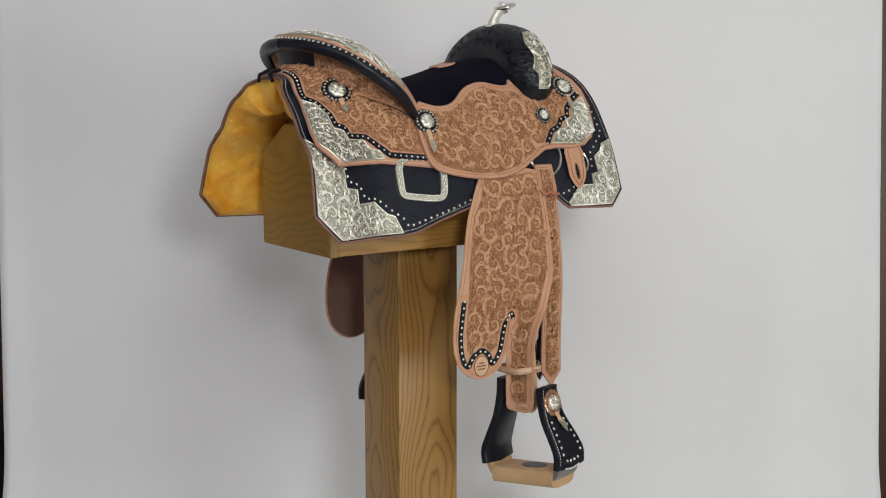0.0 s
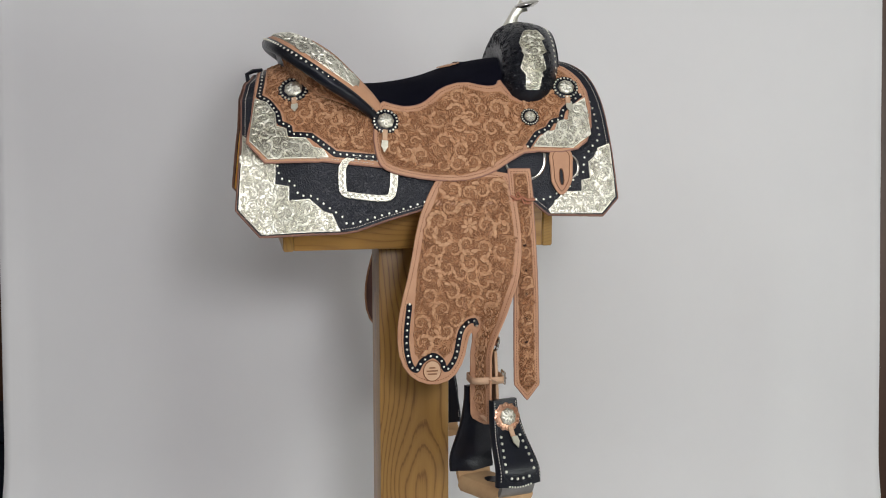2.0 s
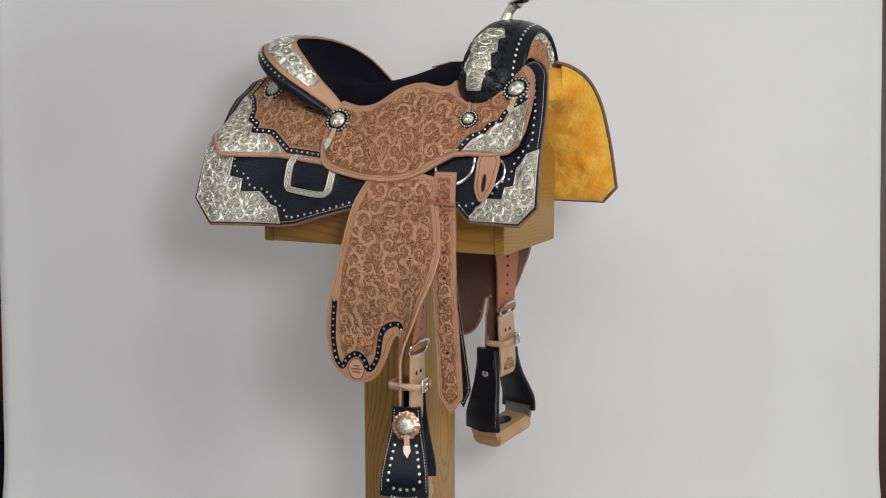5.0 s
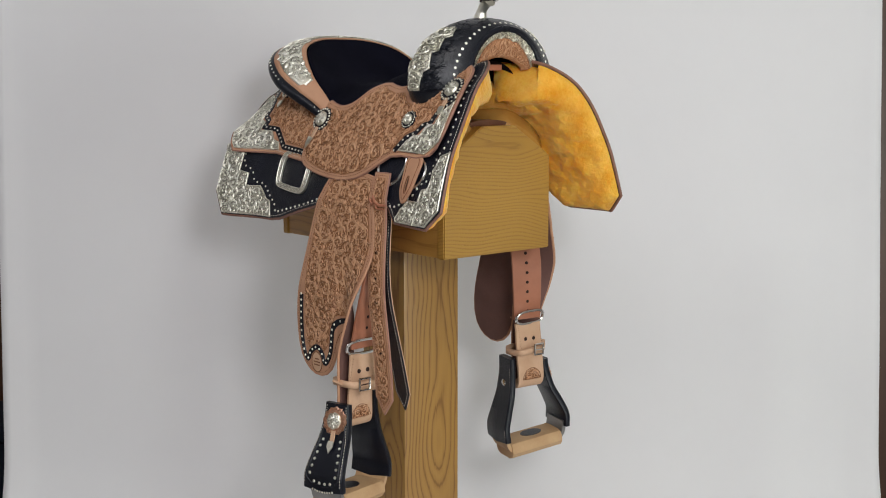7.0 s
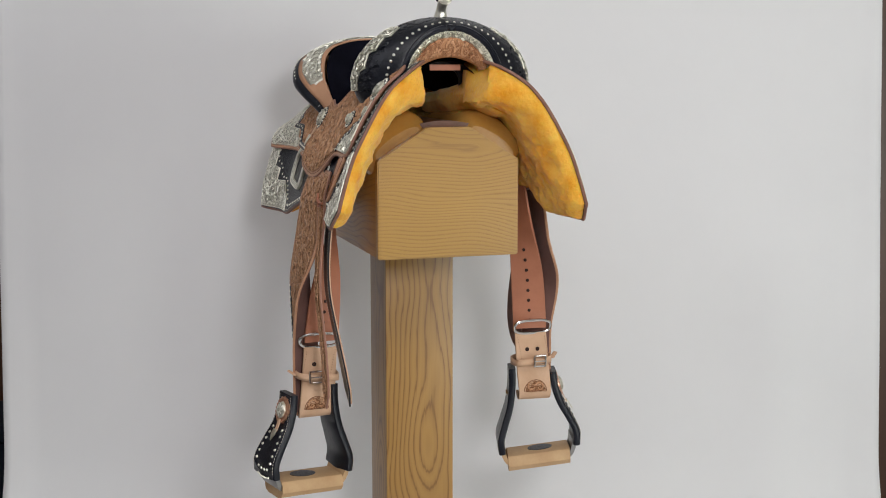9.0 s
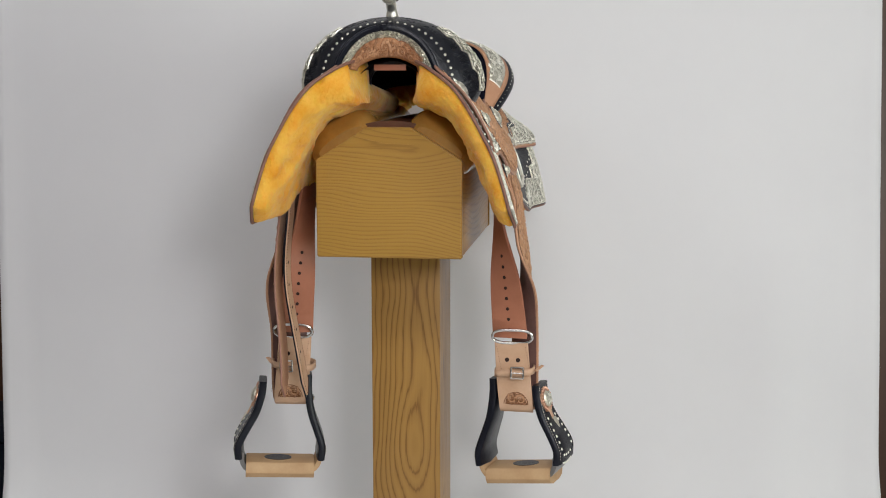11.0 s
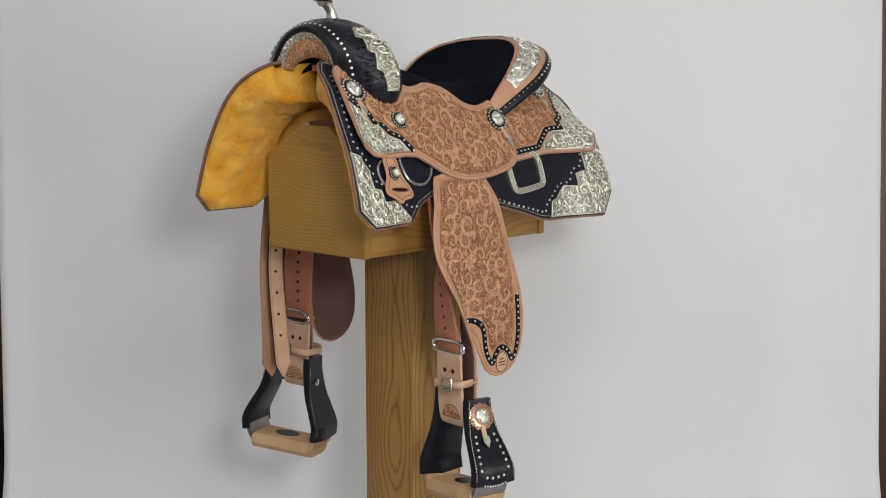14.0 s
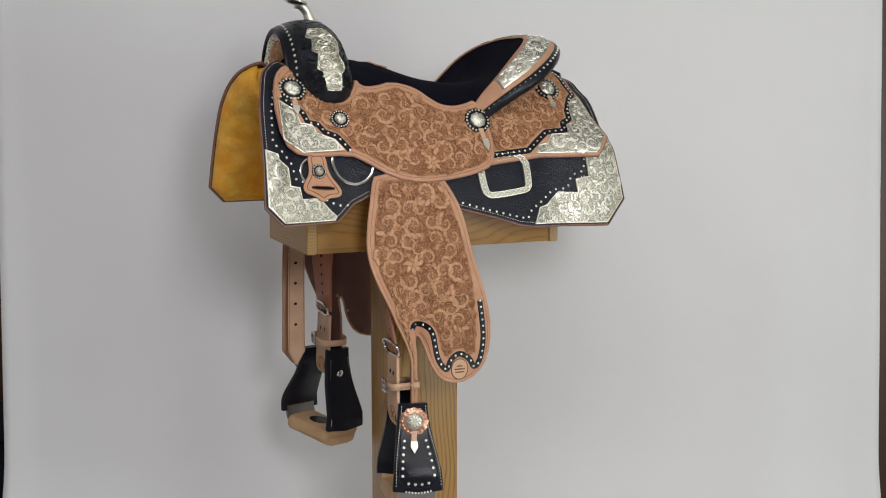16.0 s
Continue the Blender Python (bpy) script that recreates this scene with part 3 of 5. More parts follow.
SKIRT = [(-.316, .03), (-.320, -.018), (-.334, -.030), (-.343, -.058), (-.346, -.121), (-.360, -.252), (-.318, -.300), (-.169, -.300), (-.138, -.296), (-.085, -.279),
         (-.004, -.257), (.085, -.240), (.165, -.228), (.200, -.243), (.220, -.262), (.234, -.273), (.337, -.275), (.368, -.243), (.362, -.144), (.356, -.068), (.340, -.014),
         (.318, .008), (.295, .016), (.284, .010), (.262, -.012), (.24, -.04), (.17, -.07), (.05, -.095), (-.06, -.10), (-.12, -.08), (-.17, -.05), (-.22, .0), (-.25, .022)]
_a, _b = SKIRT.index((.368, -.243)), SKIRT.index((.295, .016))
SKIRT = SKIRT[:_a + 1] + [tuple(p) for p in catmull(SKIRT[_a + 1:_b + 1], 4)] + SKIRT[_b + 1:]
FLEECE_TOP = [(.298, .008), (.275, .011), (.245, .016), (.225, .0185), (.19, .0185), (.17, -.04), (.05, -.085), (-.06, -.10), (-.12, -.08), (-.17, -.05), (-.22, .0), (-.25, .022)]
REAR_JOCKEY = [(-.306, .03), (-.309, -.016), (-.315, -.034), (-.327, -.095), (-.338, -.139), (-.306, -.171), (-.195, -.169), (-.076, -.182), (-.03, -.19), (-.05, -.11), (-.1, -.085), (-.14, -.062), (-.18, -.04), (-.21, -.018), (-.24, .022)]
REAR_SILVER = [(-.319, -.058), (-.297, -.064), (-.282, -.084), (-.281, -.109), (-.263, -.113), (-.261, -.129), (-.228, -.128), (-.214, -.144), (-.195, -.148), (-.186, -.163),
               (-.302, -.166), (-.334, -.137)]
REAR_TRIM = [(-.298, -.010), (-.303, -.025), (-.311, -.054), (-.295, -.062), (-.278, -.084), (-.275, -.102), (-.258, -.109), (-.257, -.123), (-.218, -.124), (-.19, -.144),
             (-.173, -.157), (-.09, -.165)]
SEAT_JOCKEY = [(-.086, -.184), (-.054, -.196), (.0, -.206), (.064, -.21), (.117, -.199), (.171, -.168), (.198, -.156), (.289, -.159), (.324, -.133), (.331, -.057), (.315, -.019),
               (.290, .0), (.267, .0), (.255, -.014), (.243, -.041), (.226, -.057), (.199, -.061), (.177, -.052), (.164, -.036), (.159, -.025), (.152, -.037), (.128, -.039),
               (.085, -.03), (.041, -.041), (.014, -.062), (-.007, -.073), (-.034, -.076), (-.058, -.071), (-.08, -.064), (-.092, -.094), (-.098, -.131), (-.095, -.162)]
FRONT_SILVER = [(.208, -.15), (.225, -.131), (.255, -.12), (.263, -.104), (.284, -.101), (.29, -.078), (.322, -.060), (.324, -.129), (.288, -.153)]
FRONT_TRIM = [(.198, -.15), (.219, -.126), (.241, -.118), (.252, -.104), (.27, -.1), (.277, -.083), (.29, -.073), (.315, -.055)]
SKIRT_SILVER_REAR = [(-.345, -.121), (-.286, -.168), (-.288, -.207), (-.262, -.212), (-.263, -.238), (-.225, -.236), (-.199, -.26), (-.183, -.265), (-.169, -.297), (-.316, -.297), (-.357, -.252)]
SKIRT_SILVER_FRONT = [(.360, -.141), (.335, -.15), (.335, -.159), (.317, -.175), (.317, -.206), (.3, -.209), (.298, -.23), (.264, -.23), (.247, -.251), (.233, -.264), (.237, -.272),
                      (.335, -.272), (.364, -.241)]
SKIRT_STUDS_REAR = [(-.283, -.174), (-.28, -.196), (-.255, -.205), (-.245, -.229), (-.216, -.232), (-.19, -.253), (-.165, -.27), (-.155, -.286), (-.06, -.262), (.02, -.238)]
SKIRT_STUDS_FRONT = [(.309, -.012), (.325, -.04), (.337, -.075), (.343, -.13), (.33, -.142), (.311, -.168), (.305, -.197), (.29, -.2), (.278, -.22), (.255, -.232), (.23, -.245), (.21, -.245)]


def bead(name, outline, place, off, r, mat, parent, label=""):
    pts = resample(outline, 0.006)
    return tube(name, [place(a, b, off) for a, b in pts], r, mat, parent, label, 6, True)


def closed(poly):
    return list(poly) + [poly[0]]


def silver_plate(name, pts, place, off, parent, seed, big=0.012, margin=0.003):
    out = xv(pts)
    ob = panel(name, out, place, off, 0.0018, M_SILVER, parent, "engraved silver corner plate with a stepped edge", 0.012)
    bead("rim", inset(np.array(resample(out, 0.004)), 0.0012), place, off + 0.0018, 0.0010, M_SILVERLEAF, ob)
    foliage("engraving", out, place, off + 0.0017, ob, M_SILVERLEAF, "engraved scrolls in bright silver", seed, big, 0.0034, 0.0007, margin, line=M_TARNISH, cut=0.0008)
    return ob


def ribbon(name, line, place, off, width, mat, parent, label=""):
    """A flat band of leather along a line on a surface."""
    pts = even(line, 0.004)
    verts, faces = [], []
    for i, p in enumerate(pts):
        d = pts[min(i + 1, len(pts) - 1)] - pts[max(i - 1, 0)]
        d /= np.linalg.norm(d) + 1e-9
        s = np.array([-d[1], d[0]]) * width / 2
        verts += [place(*(p + s), off), place(*(p + s * 0.85), off + 0.0016), place(*(p - s * 0.85), off + 0.0016), place(*(p - s), off)]
    for i in range(len(pts) - 1):
        for k in range(3):
            faces.append((i * 4 + k, i * 4 + k + 1, i * 4 + k + 5, i * 4 + k + 4))
    return mesh_object(name, verts, faces, mat, parent, label)


def concho(parent, place, a, b, off, r, strap=None, ring=None, mat_ring=None, drop=(0.0, 1.0)):
    """A round engraved silver button on a scalloped black rosette, with a short strap and its silver tip."""
    p = Vector(place(a, b, off))
    n = (Vector(place(a, b, off + 0.01)) - p).normalized()
    u = (Vector(place(a + 0.01, b, off)) - p).normalized()
    w = n.cross(u)
    # rosette
    verts, faces = [], []
    k = 48
    for i, (f, h) in enumerate(((1.0, 0.0), (1.0, 0.002), (0.9, 0.0035), (0.0, 0.0035))):
        for q in range(k):
            g = 2 * math.pi * q / k
            rr = r * f * (1 + 0.05 * math.cos(12 * g) * (f > 0.5))
            verts.append(p + u * (rr * math.cos(g)) + w * (rr * math.sin(g)) + n * h)
    for i in range(3):
        for q in range(k):
            m = (q + 1) % k
            faces.append((i * k + q, i * k + m, (i + 1) * k + m, (i + 1) * k + q))
    ros = mesh_object("concho", verts, faces, mat_ring or M_BLACK, parent, "silver concho on a scalloped rosette")
    # beads round it
    items = [dome_data(p + u * (r * 0.86 * math.cos(2 * math.pi * q / 20)) + w * (r * 0.86 * math.sin(2 * math.pi * q / 20)) + n * 0.003, n, r * 0.095, r * 0.09, 2, 7) for q in range(20)]
    v, f = join_data(items)
    tagged(mesh_object("berry_edge", v, f, M_COPPER if mat_ring else M_SILVERLEAF, ros, "ring of small beads"), kind="stuff")
    # domed button with octagonal edge and petals
    verts, faces = [], []
    k = 32
    prof = ((0.6, 0.003), (0.6, 0.0055), (0.54, 0.0075), (0.38, 0.0095), (0.2, 0.0105), (0.0, 0.011))
    for i, (f0, h) in enumerate(prof):
        for q in range(k):
            g = 2 * math.pi * q / k
            rr = r * f0 * (1 + (0.035 * math.cos(8 * g) if f0 > 0.5 else 0))
            verts.append(p + u * (rr * math.cos(g)) + w * (rr * math.sin(g)) + n * (h + 0.0006 * math.cos(8 * g + 9 * f0) * (0.15 < f0 < 0.65)))
    for i in range(len(prof) - 1):
        for q in range(k):
            m = (q + 1) % k
            faces.append((i * k + q, i * k + m, (i + 1) * k + m, (i + 1) * k + q))
    mesh_object("button", verts, faces, M_SILVER, ros, "domed engraved silver button")
    rs, hs = [q[0] * r for q in reversed(prof)], [q[1] for q in reversed(prof)]

    def on_dome(c, d, o):
        return p + u * c + w * d + n * (float(np.interp(math.hypot(c, d), rs, hs)) + o)
    items, cuts = [], []
    for q in range(9):
        g = 2 * math.pi * q / 9
        c = (0.14 * r * math.cos(g), 0.14 * r * math.sin(g))
        items.append(leaf_data(c, g, r * 0.36, r * 0.085, 0.7, on_dome, 0.0003, 0.0007))
        cuts.append(leaf_data(c, g, r * 0.36, r * 0.085, 0.7, on_dome, 0.0002, 0, 0.0007))
    for nm, it, mt in (("engraving", items, M_SILVERLEAF), ("carved_outline", cuts, M_TARNISH)):
        v, f = join_data(it)
        tagged(mesh_object(nm, v, f, mt, ros), kind="stuff")
    if strap:
        d = np.array(drop) / np.linalg.norm(drop)
        line = [np.array((a, b)) + d * (r * 0.7), np.array((a, b)) + d * (r * 0.7 + strap * 0.6)]
        ribbon("strap", line, place, off + 0.003, 0.010, M_PALE, ros, "short tan leather strap")
        tip = [np.array((a, b)) + d * (r * 0.7 + strap * q) for q in (0.5, 0.75, 1.0)]
        s = np.array([-d[1], d[0]])
        out = [tip[0] + s * 0.006, tip[1] + s * 0.0065, tip[2], tip[1] - s * 0.0065, tip[0] - s * 0.006]
        panel("strap_tip", out, place, off + 0.005, 0.002, M_SILVER, ros, "pointed silver strap tip", 0.006)
    return ros


def saddle_side(saddle, sgn, far):
    """Sheets of one side: fleece, skirt, rear jockey, seat jockey with their silver and studs. far: the side with the long billet strap."""
    pl = side_place(sgn)
    seed = 5 if sgn > 0 else 11
    skirt_out = xv(SKIRT)
    skirt = panel("skirt", skirt_out, pl, 0.0, 0.005, M_GRAIN, saddle, "black pebbled leather skirt with studs", 0.012)
    bead("skirt_edge", skirt_out, pl, 0.002, 0.0032, M_SKIRTEDGE, skirt, "brown leather edge")
    ins = inset(np.array(resample(skirt_out, 0.006)), 0.006)
    dashes(closed(ins), pl, 0.0052, skirt)
    # fleece lining under the skirt
    k = max(i for i, p in enumerate(SKIRT) if p[0] > .294)
    fl_out = inset(np.array(resample(xv(SKIRT[:k] + FLEECE_TOP), 0.01)), 0.003)
    panel("fleece_lining", fl_out, fleece_place(sgn, fl_out), -0.028, 0.028, M_FLEECE, saddle, "thick yellow fleece lining", 0.005)
    silver_plate("skirt_plate", SKIRT_SILVER_REAR, pl, 0.005, saddle, seed + 1, 0.014)
    silver_plate("skirt_plate", SKIRT_SILVER_FRONT, pl, 0.005, saddle, seed + 2, 0.013)
    studs(even(xv(SKIRT_STUDS_REAR), 0.0145), pl, 0.005, skirt)
    studs(even(xv(SKIRT_STUDS_FRONT), 0.0145), pl, 0.005, skirt)
    # rear jockey, which stands off the skirt towards its corner
    flat_pl = pl

    def pl(x, v, off):
        return flat_pl(x, v, off + 0.012 * smooth01((-x - 0.20) / 0.12) * smooth01((v - 0.18) / 0.09))
    rj_out = xv(REAR_JOCKEY)
    rj = panel("rear_jockey", rj_out, pl, 0.0052, 0.0045, M_TAN, saddle, "carved tan leather rear jockey", 0.012)
    bead("jockey_edge", rj_out, pl, 0.0075, 0.0024, M_EDGE, rj)
    rcarve = [(-.29, .0), (-.294, -.03), (-.30, -.05), (-.285, -.06), (-.268, -.082), (-.265, -.1), (-.248, -.107), (-.247, -.117), (-.214, -.117), (-.182, -.137), (-.168, -.149),
              (-.1, -.156), (-.095, -.09), (-.135, -.066), (-.18, -.044), (-.215, -.02), (-.24, .015)]
    panel("carved_ground", xv(rcarve), pl, 0.0098, 0.0004, M_GROUND, rj, "", 0.02)
    foliage("carving", xv(rcarve), pl, 0.0102, rj, M_LEAF, "carved leaf scrolls in tan leather", seed + 3, 0.015, margin=0.002, line=M_GROOVE)
    ribbon("studded_trim", xv(REAR_TRIM), pl, 0.0098, 0.012, M_BLACK, rj, "black stepped trim")
    studs(even(xv(REAR_TRIM), 0.0125), pl, 0.0112, rj, 0.0024)
    silver_plate("jockey_plate", REAR_SILVER, pl, 0.0098, saddle, seed + 4, 0.012)
    low = [(-.306, -.1665), (-.195, -.1645), (-.1, -.175)]
    dashes(xv(low), pl, 0.0099, rj)
    concho(saddle, pl, -.246, v_of(-.042, -.246), 0.0102, 0.0285, 0.034)
    # seat jockey
    pl = flat_pl
    sj_out = chaikin(xv(SEAT_JOCKEY), 1)
    sj = panel("seat_jockey", sj_out, pl, 0.0105, 0.005, M_TAN, saddle, "large carved tan leather seat jockey", 0.012)
    bead("jockey_edge", sj_out, pl, 0.0130, 0.0026, M_EDGE, sj)
    arr = np.array(resample(sj_out, 0.004))
    dashes(closed(inset(arr, 0.0055)), pl, 0.0156, sj, mat=M_GROOVE)
    carve = [(-.078, -.175), (-.05, -.187), (.0, -.197), (.064, -.2005), (.112, -.189), (.166, -.159), (.192, -.147), (.213, -.122), (.236, -.112), (.247, -.098), (.265, -.094),
             (.27, -.078), (.285, -.066), (.311, -.047), (.302, -.022), (.286, -.01), (.270, -.01), (.262, -.02), (.252, -.046), (.232, -.065), (.199, -.07), (.172, -.061), (.158, -.048), (.128, -.049),
             (.085, -.04), (.046, -.050), (.02, -.071), (-.007, -.083), (-.034, -.086), (-.058, -.081), (-.076, -.078), (-.084, -.1), (-.09, -.131), (-.087, -.158)]
    panel("carved_ground", xv(carve), pl, 0.0155, 0.0004, M_GROUND, sj, "", 0.02)
    foliage("carving", xv(carve), pl, 0.0159, sj, M_LEAF, "carved leaf scrolls in tan leather", seed + 6, 0.017, margin=0.002, line=M_GROOVE)
    ribbon("studded_trim", xv(FRONT_TRIM), pl, 0.0156, 0.011, M_BLACK, sj, "black stepped trim")
    studs(even(xv(FRONT_TRIM), 0.0125), pl, 0.017, sj, 0.0024)
    silver_plate("jockey_plate", FRONT_SILVER, pl, 0.0156, saddle, seed + 7, 0.012)
    concho(saddle, pl, .289, v_of(-.043), 0.016, 0.0265, 0.036)
    concho(saddle, pl, .208, v_of(-.096), 0.016, 0.0182)
    concho(saddle, pl, -.074, v_of(-.103), 0.016, 0.0258, 0.045, drop=(-0.12, 1.0))
    # rear rigging buckle of engraved silver
    bo = [(-.167, -.155), (-.171, -.222), (-.163, -.234), (-.149, -.238), (-.085, -.246), (-.069, -.242), (-.059, -.228), (-.054, -.165)]
    bi = [(-.154, -.16), (-.157, -.223), (-.152, -.227), (-.083, -.235), (-.073, -.23), (-.068, -.165)]
    frame_ring("rigging_buckle", xv(bo), xv(bi), pl, 0.0055, 0.005, M_SILVER, saddle, "square engraved silver rigging buckle", seed + 8)
    # front rings and cinch keeper
    ring = [(0.192 + 0.040 * math.cos(g), -0.168 + 0.040 * math.sin(g)) for g in np.linspace(0, 2 * math.pi, 40, endpoint=False)]
    tube("rigging_ring", [pl(x, v_of(z), 0.0065) for x, z in ring], 0.0036, M_STEEL, skirt, "polished steel rigging ring", 8, True)
    ring = [(0.272 + 0.024 * math.cos(g), -0.184 + 0.024 * math.sin(g)) for g in np.linspace(0, 2 * math.pi, 40, endpoint=False)]
    tube("keeper_ring", [pl(x, v_of(z), 0.007) for x, z in ring], 0.0028, M_STEEL, skirt, "polished steel ring", 8, True)
    if far:
        ko = chaikin(xv([(.240, -.152), (.286, -.152), (.281, -.195), (.278, -.215), (.258, -.243), (.241, -.215), (.242, -.195)]), 2)
        kh = chaikin(xv([(.256, -.19), (.264, -.19), (.264, -.22), (.256, -.22)]), 1)
    else:
        ko = chaikin(xv([(.248, -.152), (.280, -.152), (.278, -.187), (.294, -.206), (.294, -.219), (.272, -.227), (.260, -.239), (.248, -.230), (.226, -.230), (.222, -.219), (.246, -.190)]), 2)
        kh = chaikin(xv([(.236, -.213), (.280, -.209), (.280, -.215), (.236, -.219)]), 1)
    kp = panel("cinch_keeper", ko, pl, 0.0095, 0.005, M_TAN, saddle, "carved tan leather keeper with a slot", 0.006, kh)
    bead("keeper_edge", ko, pl, 0.0125, 0.002, M_TAN, kp)
    bead("tooled_line", inset(np.array(resample(ko, 0.004)), 0.005), pl, 0.0146, 0.0007, M_GROOVE, kp)
    bead("tooled_line", resample(kh, 0.004), pl, 0.0146, 0.0009, M_GROOVE, kp)
    if not far:
        concho(saddle, pl, 0.263, v_of(-.185), 0.0145, 0.0135)
    # black sheet added behind the slot to keep it dark
    panel("slot_backing", chaikin(np.array(kh), 1), pl, 0.0110, 0.0008, M_BLACK, kp, "", 0.01)


def frame_ring(name, outer, inner, pl, off, thick, mat, parent, label, seed):
    outer, inner = chaikin(outer, 2), chaikin(inner, 2)
    ob = panel(name, outer, pl, off, thick, mat, parent, label, 0.006, inner)
    bead("rim", inset(np.array(resample(outer, 0.004)), 0.001), pl, off + thick, 0.0009, M_SILVERLEAF, ob)
    bead("rim", resample(inner, 0.005), pl, off + thick, 0.0009, M_SILVERLEAF, ob)
    line = even(closed(inset(np.array(resample(outer, 0.004)), 0.0062)), 0.0062)
    items, cuts = [], []
    for k, (p, q) in enumerate(zip(line[:-1], line[1:])):
        if edge_distance(outer, p)[0] < 0.004:
            continue
        a = math.atan2(*(q - p)[::-1]) + (0.8 if k % 2 else -0.8)
        items.append(leaf_data(p, a, 0.007, 0.0017, -1.2 if k % 2 else 1.2, pl, off + thick + 0.0001, 0.0006))
        cuts.append(leaf_data(p, a, 0.007, 0.0017, -1.2 if k % 2 else 1.2, pl, off + thick, 0, 0.0008))
    for nm, it, mt in (("engraving", items, M_SILVERLEAF), ("carved_outline", cuts, M_TARNISH)):
        v, f = join_data(it)
        tagged(mesh_object(nm, v, f, mt, ob), kind="stuff")
    return ob


def fleece_place(sgn, outline):
    """The pile swells from its cut edge inwards and is thickest over the bars."""
    base = side_place(sgn)

    def place(x, v, off):
        if off > -0.01:
            return base(x, v, -0.0005)
        d = float(edge_distance(outline, (x, v))[0])
        w = 0.0055 * noise.noise((x * 38, v * 38, sgn * 3.0)) + 0.0030 * noise.noise((x * 90, v * 90, 7.0)) + 0.0009 * noise.noise((x * 210, v * 210, 4.0))
        deep = 0.046 * smooth01((0.22 - v) / 0.15) * (1 - 0.6 * smooth01((abs(x) - 0.26) / 0.09))
        swell = 1 - math.exp(-d / 0.009)
        return base(x, v, -(0.007 + (0.021 + deep) * swell) + w * swell)
    return place


def bar_padding(saddle, sgn):
    """Fleece over the tree's bar: it slopes from the gullet down under the seat and rests on the stand's support."""
    xs = np.linspace(.268, -.03, 46)
    along, up = np.array((.84, -.54)), np.array((.54, .84))
    verts, faces, k = [], [], 40
    for x in xs:
        c = np.array((np.interp(x, [-.21, .0, .12, .268], [.074, .074, .078, .094]), np.interp(x, [-.21, .0, .12, .22, .268], [-.082, -.078, -.066, -.050, -.046])))
        ra, ru = np.interp(x, [-.21, .1, .268], [.048, .050, .044]), np.interp(x, [-.21, .1, .268], [.022, .026, .027])
        end = math.sqrt(max(0.0, 1 - max(0.0, (x - .255) / .016) ** 2)) * 0.35 + 0.65
        for i in range(k):
            g = 2 * math.pi * i / k
            a, b = math.copysign(abs(math.cos(g)) ** 0.8, math.cos(g)), math.copysign(abs(math.sin(g)) ** 0.8, math.sin(g))
            w = 1 + 0.06 * noise.noise((x * 40, i * 0.9, sgn * 2.0)) + 0.05 * noise.noise((x * 120, i * 2.1, 5.0))
            p = c + along * (ra * a * end * w) + up * (ru * b * end * w)
            verts.append((x, sgn * p[0], p[1]))
    n = len(xs)
    for i in range(n - 1):
        for q in range(k):
            m = (q + 1) % k
            faces.append((i * k + q, i * k + m, (i + 1) * k + m, (i + 1) * k + q))
    faces += [tuple(range(k)), tuple((n - 1) * k + q for q in range(k))]
    mesh_object("bar_padding", verts, faces, M_FLEECE, saddle, "yellow fleece over the bar of the tree")


# ---------------------------------------------------------------- fender, straps, stirrup
FENDER = [(.030, -.190), (.012, -.212), (-.008, -.25), (-.021, -.288), (-.038, -.374), (-.056, -.439), (-.063, -.494), (-.057, -.549), (-.033, -.582), (.005, -.596), (.043, -.584),
          (.064, -.549), (.073, -.51), (.082, -.495), (.090, -.505), (.088, -.56), (.088, -.66), (.098, -.674), (.142, -.674), (.152, -.66), (.152, -.56), (.151, -.49), (.157, -.44), (.170, -.39), (.178, -.33),
          (.172, -.266), (.161, -.213), (.153, -.190)]


def fender_place(sgn):
    def place(x, z, off):
        y = min(float(np.interp(-z, -PROFILE[:, 1], PROFILE[:, 0])) + 0.0075, 0.243) - 0.005 * smooth01((-z - 0.4) / 0.15) - 0.018 * (1 - smooth01((-z - 0.24) / 0.2))
        a = radians(70) * smooth01((-z - 0.32) / 0.22) * smooth01((x - 0.060) / 0.05)
        dx = x - 0.118
        n = (-math.sin(a), math.cos(a))
        px = 0.118 + dx * math.cos(a) + n[0] * off - 0.016 * smooth01((-z - 0.45) / 0.1) * smooth01((x - 0.07) / 0.03)
        px -= 0.008 * smooth01((-z - 0.3) / 0.25) * (sgn > 0)
        py = y + dx * math.sin(a) + n[1] * off
        return (px, sgn * py, z)
    return place


